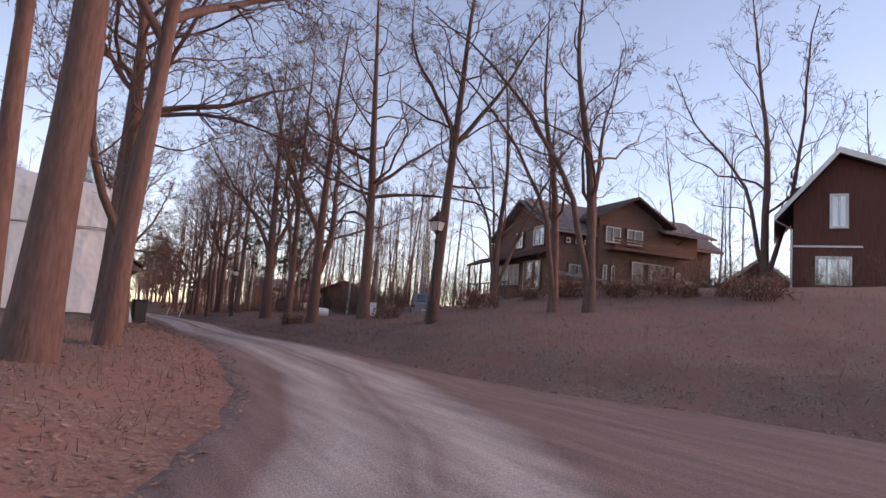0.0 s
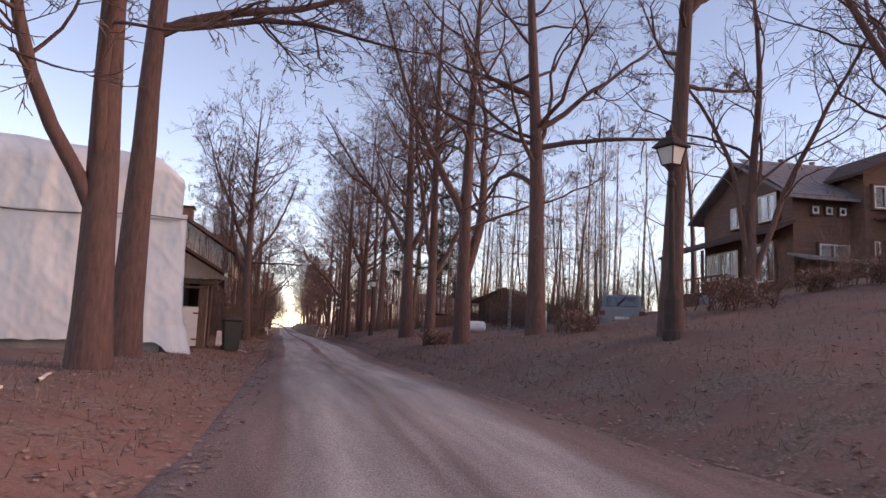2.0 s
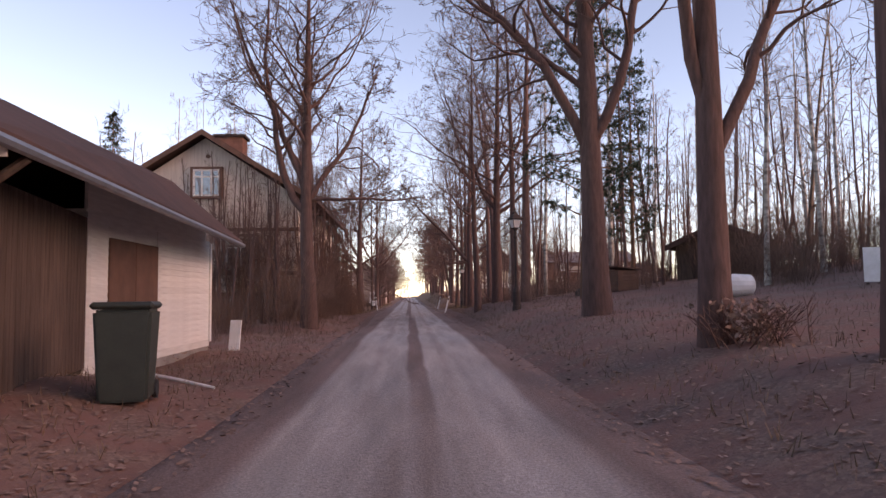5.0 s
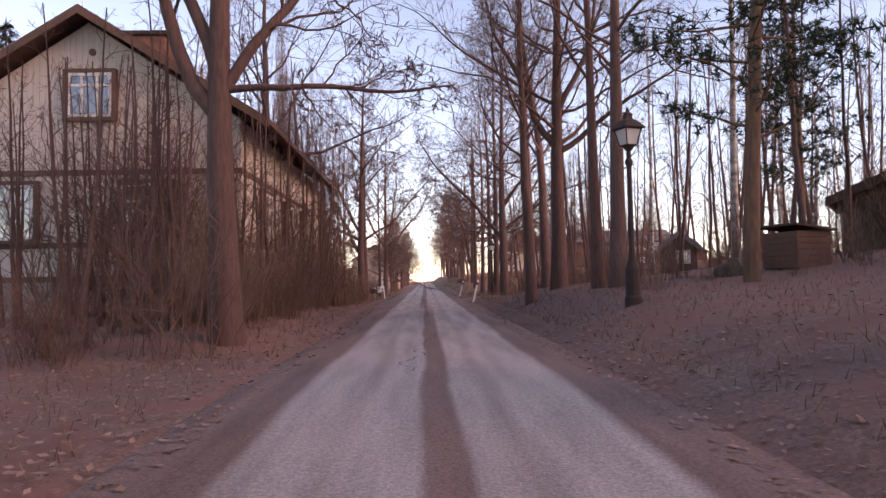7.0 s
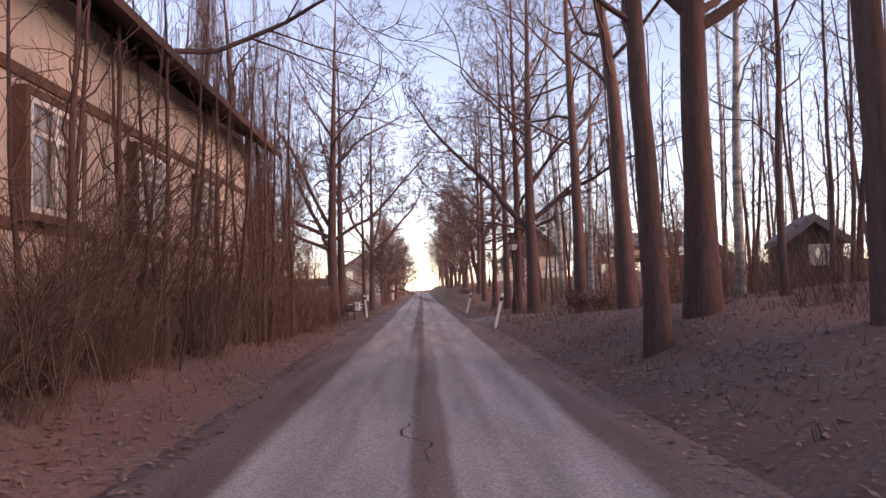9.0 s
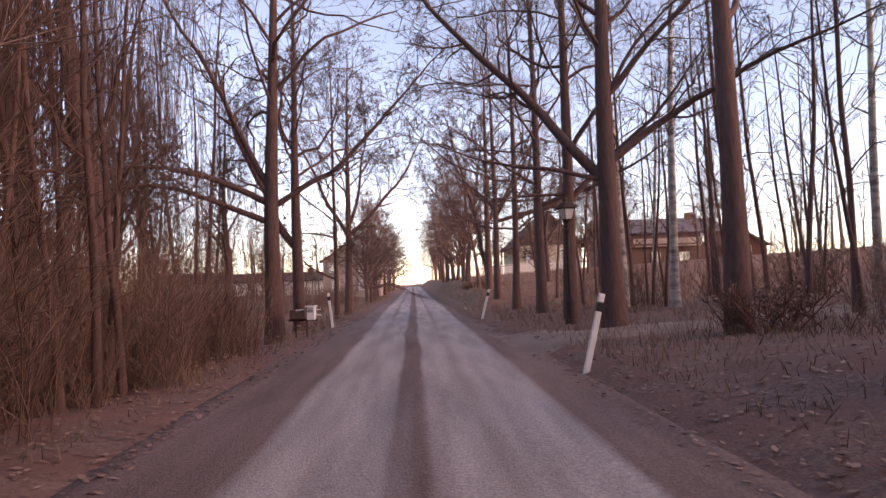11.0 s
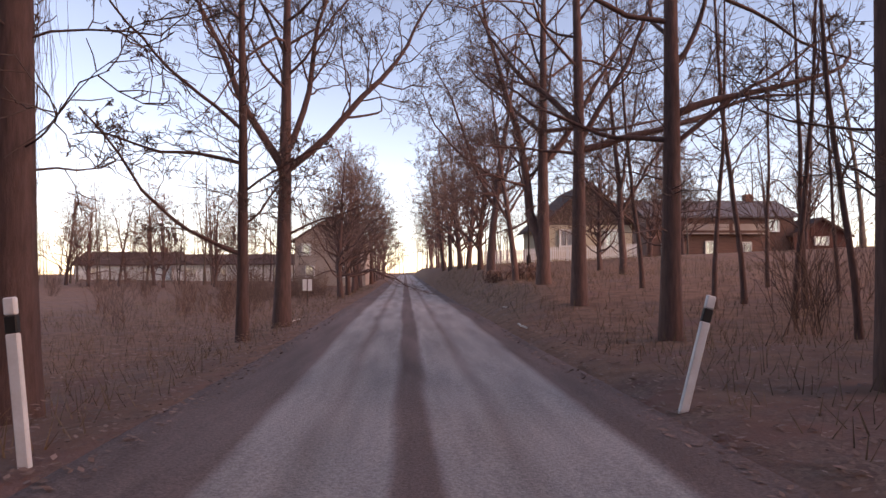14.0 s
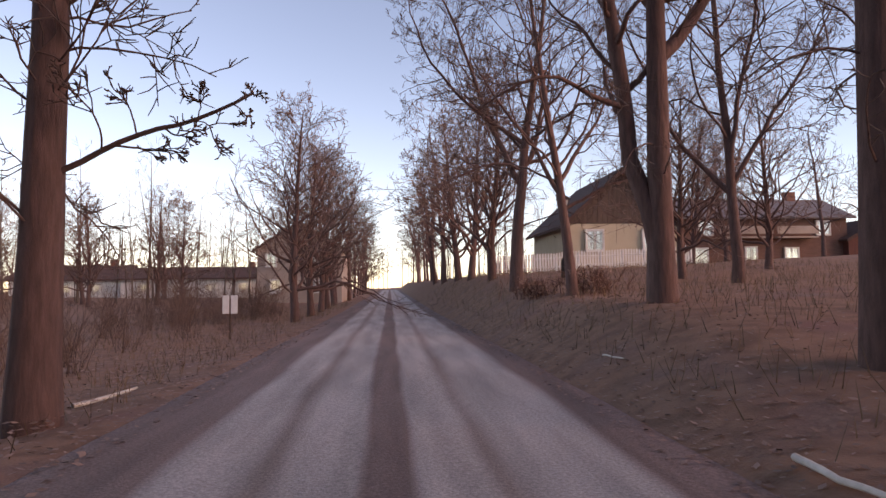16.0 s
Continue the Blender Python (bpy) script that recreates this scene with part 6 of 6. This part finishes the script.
def parked_car(x, y, turn):
    """A grey estate car: lofted body, windows, lamps and wheels; its nose points along local +x."""
    e = thing("car", pose(*stand(x, y), 0, 0, turn), "grey estate car parked beside the brown house", "car")
    prof = ((-2.2, 0.45, 0.95), (-2.15, 0.32, 1.0), (-1.2, 0.28, 1.0), (0.9, 0.28, 0.98), (1.7, 0.3, 0.9), (2.15, 0.38, 0.72), (2.2, 0.5, 0.66))
    b = bmesh.new()
    rings = []
    for px, lo, hi in prof:
        w = 0.86 - 0.1 * max(0, abs(px) - 1.6)
        rings.append([b.verts.new(p) for p in ((px, -w + 0.06, lo), (px, -w, lo + 0.15), (px, -w, hi - 0.12), (px, -w + 0.08, hi), (px, w - 0.08, hi), (px, w, hi - 0.12), (px, w, lo + 0.15), (px, w - 0.06, lo))])
    for a, c in zip(rings, rings[1:]):
        for k in range(8):
            b.faces.new((a[k], a[(k + 1) % 8], c[(k + 1) % 8], c[k]))
    b.faces.new(rings[0])
    b.faces.new(rings[-1][::-1])
    bmesh.ops.recalc_face_normals(b, faces=b.faces)
    part("body", b, M_CARGREY, e, smooth=False)
    b = prism(((-2.1, 0.98), (1.0, 0.97), (0.25, 1.46), (-1.9, 1.5)), -0.7, 0.7)
    bmesh.ops.bevel(b, geom=b.edges[:], offset=0.05, segments=2, affect="EDGES")
    part("cabin", b, M_CARGREY, e)
    for nm, outline in (("side_window", ((-1.85, 1.04), (-0.7, 1.04), (-0.7, 1.4), (-1.8, 1.42))), ("side_window", ((-0.6, 1.04), (0.65, 1.04), (0.2, 1.38), (-0.6, 1.4)))):
        for y0, y1 in ((-0.712, -0.7), (0.7, 0.712)):
            part(nm, prism(outline, y0, y1), M_GLASS, e)
    m = Matrix.Translation((-2.04, 0, 1.24)) @ Matrix.Rotation(radians(-70), 4, "Y")
    b = bmesh.new()
    box(b, -0.2, 0.2, -0.55, 0.55, 0, 0.015, Matrix.Translation((-2.035, 0, 1.24)) @ Matrix.Rotation(radians(-69), 4, "Y"))
    part("rear_window", b, M_GLASS, e)
    for sy in (-1, 1):
        part("tail_light", boxes((-2.215, -2.19, sy * 0.72 - 0.1, sy * 0.72 + 0.1, 0.7, 0.86)), M_REDPAINT, e, "red tail light")
        part("headlight", boxes((2.16, 2.205, sy * 0.6 - 0.14, sy * 0.6 + 0.14, 0.52, 0.64)), M_LANTERN, e)
    part("number_plate", boxes((-2.22, -2.2, -0.26, 0.26, 0.55, 0.66)), M_WHITE, e)
    for px in (-1.35, 1.35):
        for sy in (-1, 1):
            b = bmesh.new()
            lathe(b, ((0.31, -0.1), (0.33, -0.06), (0.33, 0.06), (0.31, 0.1)), 18, Matrix.Translation((px, sy * 0.78, 0.33)) @ Matrix.Rotation(radians(90), 4, "X"))
            w = part("wheel", b, M_RUBBER, e)
            b = bmesh.new()
            lathe(b, ((0.2, -0.105), (0.2, 0.105)), 14, Matrix.Translation((px, sy * 0.78, 0.33)) @ Matrix.Rotation(radians(90), 4, "X"))
            part("rim", b, M_STEEL, w)


parked_car(12.0, 23.8, 62)


def signboard(x, y, z0, w, h, turn, label, split=False):
    e = thing("signboard", pose(*stand(x, y), 0, 0, turn), label, "sign")
    for px in ((-w * 0.3, w * 0.3) if not split else (0,)):
        part("stake", boxes((px - 0.03, px + 0.03, 0.012, 0.06, -0.2, z0 + h * 0.8)), M_DARKWOOD, e)
    if split:
        part("board", boxes((-w / 2, -0.025, -0.012, 0.01, z0, z0 + h), bevel=0.004), M_POST, e)
        part("board", boxes((0.025, w / 2, -0.012, 0.01, z0, z0 + h), bevel=0.004), M_POST, e)
    else:
        part("board", boxes((-w / 2, w / 2, -0.012, 0.01, z0, z0 + h), bevel=0.004), M_POST, e)


signboard(11.38, 30.75, 0.06, 0.42, 0.85, -20, "blank white board standing on the bank")
signboard(-4.55, 95.6, 0.75, 0.42, 0.52, 0, "small white sign split by a dark bar beside the road", True)


def mailbox_row():
    e = thing("mailbox_stand", pose(*stand(-2.82, 65.9)), "white and dark brown mailboxes on a wooden stand", "mailbox")
    part("post", boxes((-0.36, -0.32, 0.02, 0.06, -0.3, 0.5)), M_DARKWOOD, e)
    part("post", boxes((-0.07, -0.03, 0.03, 0.07, -0.3, 0.94)), M_DARKWOOD, e)
    part("rail", boxes((-0.55, 0.22, 0.075, 0.11, 0.42, 0.48)), M_DARKWOOD, e)
    b = boxes((0.0, 0.2, -0.3, 0.07, 0.46, 0.8), bevel=0.015)
    w = part("mailbox", b, M_POST, e, "white mailbox with a projecting lid")
    lid = boxes((-0.03, 0.24, -0.36, 0.08, 0.805, 0.83))
    part("lid", lid, M_POST, w)
    part("flap", boxes((0.03, 0.17, -0.308, -0.301, 0.66, 0.73)), M_STEEL, w)
    part("mailbox", boxes((-0.46, -0.12, -0.24, 0.06, 0.49, 0.74), bevel=0.02), M_DARKWOOD, e, "dark brown mailbox")
    arm = bmesh.new()
    rod(arm, (-0.08, -0.29, 0.74), (-0.28, -0.29, 0.72), 0.018, 8)
    part("newspaper_arm", arm, M_POST, e, "white newspaper holder arm")
    arm = bmesh.new()
    for z in (0.59, 0.73):
        rod(arm, (0.2, -0.22, z), (0.36, -0.22, z), 0.014, 8)
    part("newspaper_arm", arm, M_POST, e, "white newspaper holder arm")


mailbox_row()


def fallen_stick(a, b, r, label, material, group=""):
    rng2 = np.random.default_rng(int(abs(a[1]) * 10))
    n = 7
    pts = []
    for k in range(n + 1):
        t = k / n
        x, y = a[0] + (b[0] - a[0]) * t + rng2.normal(0, 0.008), a[1] + (b[1] - a[1]) * t + rng2.normal(0, 0.008)
        pts.append((x, y, ground_z(x, y) + r * 0.8 + 0.02))
    v, f = tubes([(np.array(pts), np.linspace(r, r * 0.6, n + 1), 7)])
    o = new("fallen_branch", mesh_of("fallen_branch", v, f, material))
    return tagged(o, label, "branch", group)


fallen_stick((2.43, 80.0), (2.44, 78.95), 0.026, "fallen white birch branch on the verge", M_PEELED, "fallen branches")
fallen_stick((2.75, 84.6), (2.8, 84.0), 0.015, "fallen white birch branch on the verge", M_PEELED, "fallen branches")
fallen_stick((-3.55, 83.9), (-3.24, 84.98), 0.03, "fallen pale branch in the dry grass", M_PEELED, "fallen branches")
fallen_stick((-4.13, 5.8), (-4.12, 6.7), 0.028, "fallen pale branch under the trees", M_PEELED, "fallen branches")
fallen_stick((-3.98, 7.3), (-4.1, 8.1), 0.025, "fallen pale branch under the trees", M_PEELED, "fallen branches")
fallen_stick((-3.4, 24.0), (-2.5, 23.6), 0.03, "weathered plank lying by the bin", M_POST, "")


def barrel(x, y):
    e = thing("barrel", pose(*stand(x, y)), "pale plastic barrel lying by the trees", "barrel")
    b = bmesh.new()
    lathe(b, ((0.22, -0.42), (0.27, -0.38), (0.28, -0.1), (0.29, 0), (0.28, 0.1), (0.27, 0.38), (0.22, 0.42)), 16, Matrix.Translation((0, 0, 0.28)) @ Matrix.Rotation(radians(90), 4, "Y"))
    part("body", b, M_POST, e)
    b = bmesh.new()
    lathe(b, ((0.06, 0.42), (0.06, 0.46)), 10, Matrix.Translation((0, 0, 0.36)) @ Matrix.Rotation(radians(90), 4, "Y"))
    part("bung", b, M_BLACK, e)


barrel(8.0, 31.0)


def garden_bench(x, y, turn):
    e = thing("garden_bench", pose(*stand(x, y), 0, 0, turn), "white plastic bench on the bank", "bench")
    for k in range(3):
        part("slat", boxes((-0.6, 0.6, -0.2 + k * 0.14, -0.08 + k * 0.14, 0.4, 0.43)), M_POST, e)
    for k in range(2):
        part("slat", boxes((-0.6, 0.6, 0.22, 0.25, 0.5 + k * 0.15, 0.62 + k * 0.15)), M_POST, e)
    for px in (-0.55, 0.5):
        part("leg", boxes((px, px + 0.05, -0.2, 0.2, -0.05, 0.398)), M_POST, e)


garden_bench(15.3, 26.6, -60)


def corrugated_sheet(x, y):
    e = thing("corrugated_sheet", pose(*stand(x, y, 0.12), -8, 0, -20), "white corrugated sheet leaning behind the shed", "sheet")
    n = 24
    v, f = [], []
    for k in range(n + 1):
        px, py = 0.3 * k / n, 0.012 * math.sin(k * 1.6)
        v += [(px, py, 0.0), (px, py, 0.82), (px, py + 0.004, 0.0), (px, py + 0.004, 0.82)]
    for k in range(n):
        a, b = 4 * k, 4 * k + 4
        f += [(a, b, b + 1, a + 1), (a + 2, a + 3, b + 3, b + 2), (a + 1, b + 1, b + 3, a + 3), (a, a + 2, b + 2, b)]
    part("panel", (v, f), M_POST, e)


corrugated_sheet(-4.2, 30.6)


def boulder(x, y, w, h, seed):
    b = bmesh.new()
    bmesh.ops.create_icosphere(b, subdivisions=3, radius=1)
    for v in b.verts:
        k = 1 + 0.28 * noise.noise(v.co * 1.3 + Vector((seed, 0, 0))) + 0.1 * noise.noise(v.co * 4)
        v.co = Vector((v.co.x * w * k, v.co.y * w * 0.8 * k, v.co.z * h * k))
    e = thing("boulder", pose(*stand(x, y)), "mossy grey boulder half sunk in the bank", "boulder")
    part("stone", b, M_ROCK, e, smooth=True)


M_ROCK = mat("mossy_rock", (0.13, 0.10, 0.085), (0.06, 0.055, 0.045), 4, 0.95, 0.6, 25)
boulder(6.7, 40.3, 0.36, 0.32, 3)


# cracks in the packed surface of the road
M_SOIL = mat("dark_crack", (0.07, 0.05, 0.045), (0.045, 0.034, 0.03), 8, 0.95, 0.0)


def road_cracks():
    road = bpy.data.objects["road"]
    tree = BVHTree.FromPolygons([v.co for v in road.data.vertices], [p.vertices for p in road.data.polygons])
    r = np.random.default_rng(77)
    for x, y, n, turn in ((-0.1, 32.6, 58, 0.0), (0.05, 41.2, 16, 0.05)):
        verts, faces = [], []
        a = 0.0
        for k in range(n):
            a = max(-0.75, min(0.75, 0.55 * a + r.normal(turn * 0.2, 0.45) - 0.8 * (x + 0.06)))
            w = 0.006 * r.uniform(0.4, 1.5) * math.sin(math.pi * (k + 0.5) / n) + 0.003
            x, y = x + 0.13 * math.sin(a), y + 0.13 * math.cos(a)
            for s in (-w, w):
                hit = tree.ray_cast(Vector((x + s, y, 5)), Vector((0, 0, -1)))[0]
                verts.append((x + s, y, hit.z + 0.003))
            if k:
                faces.append((2 * k - 2, 2 * k - 1, 2 * k + 1, 2 * k))
        part("crack", (verts, faces), M_SOIL, road)


road_cracks()
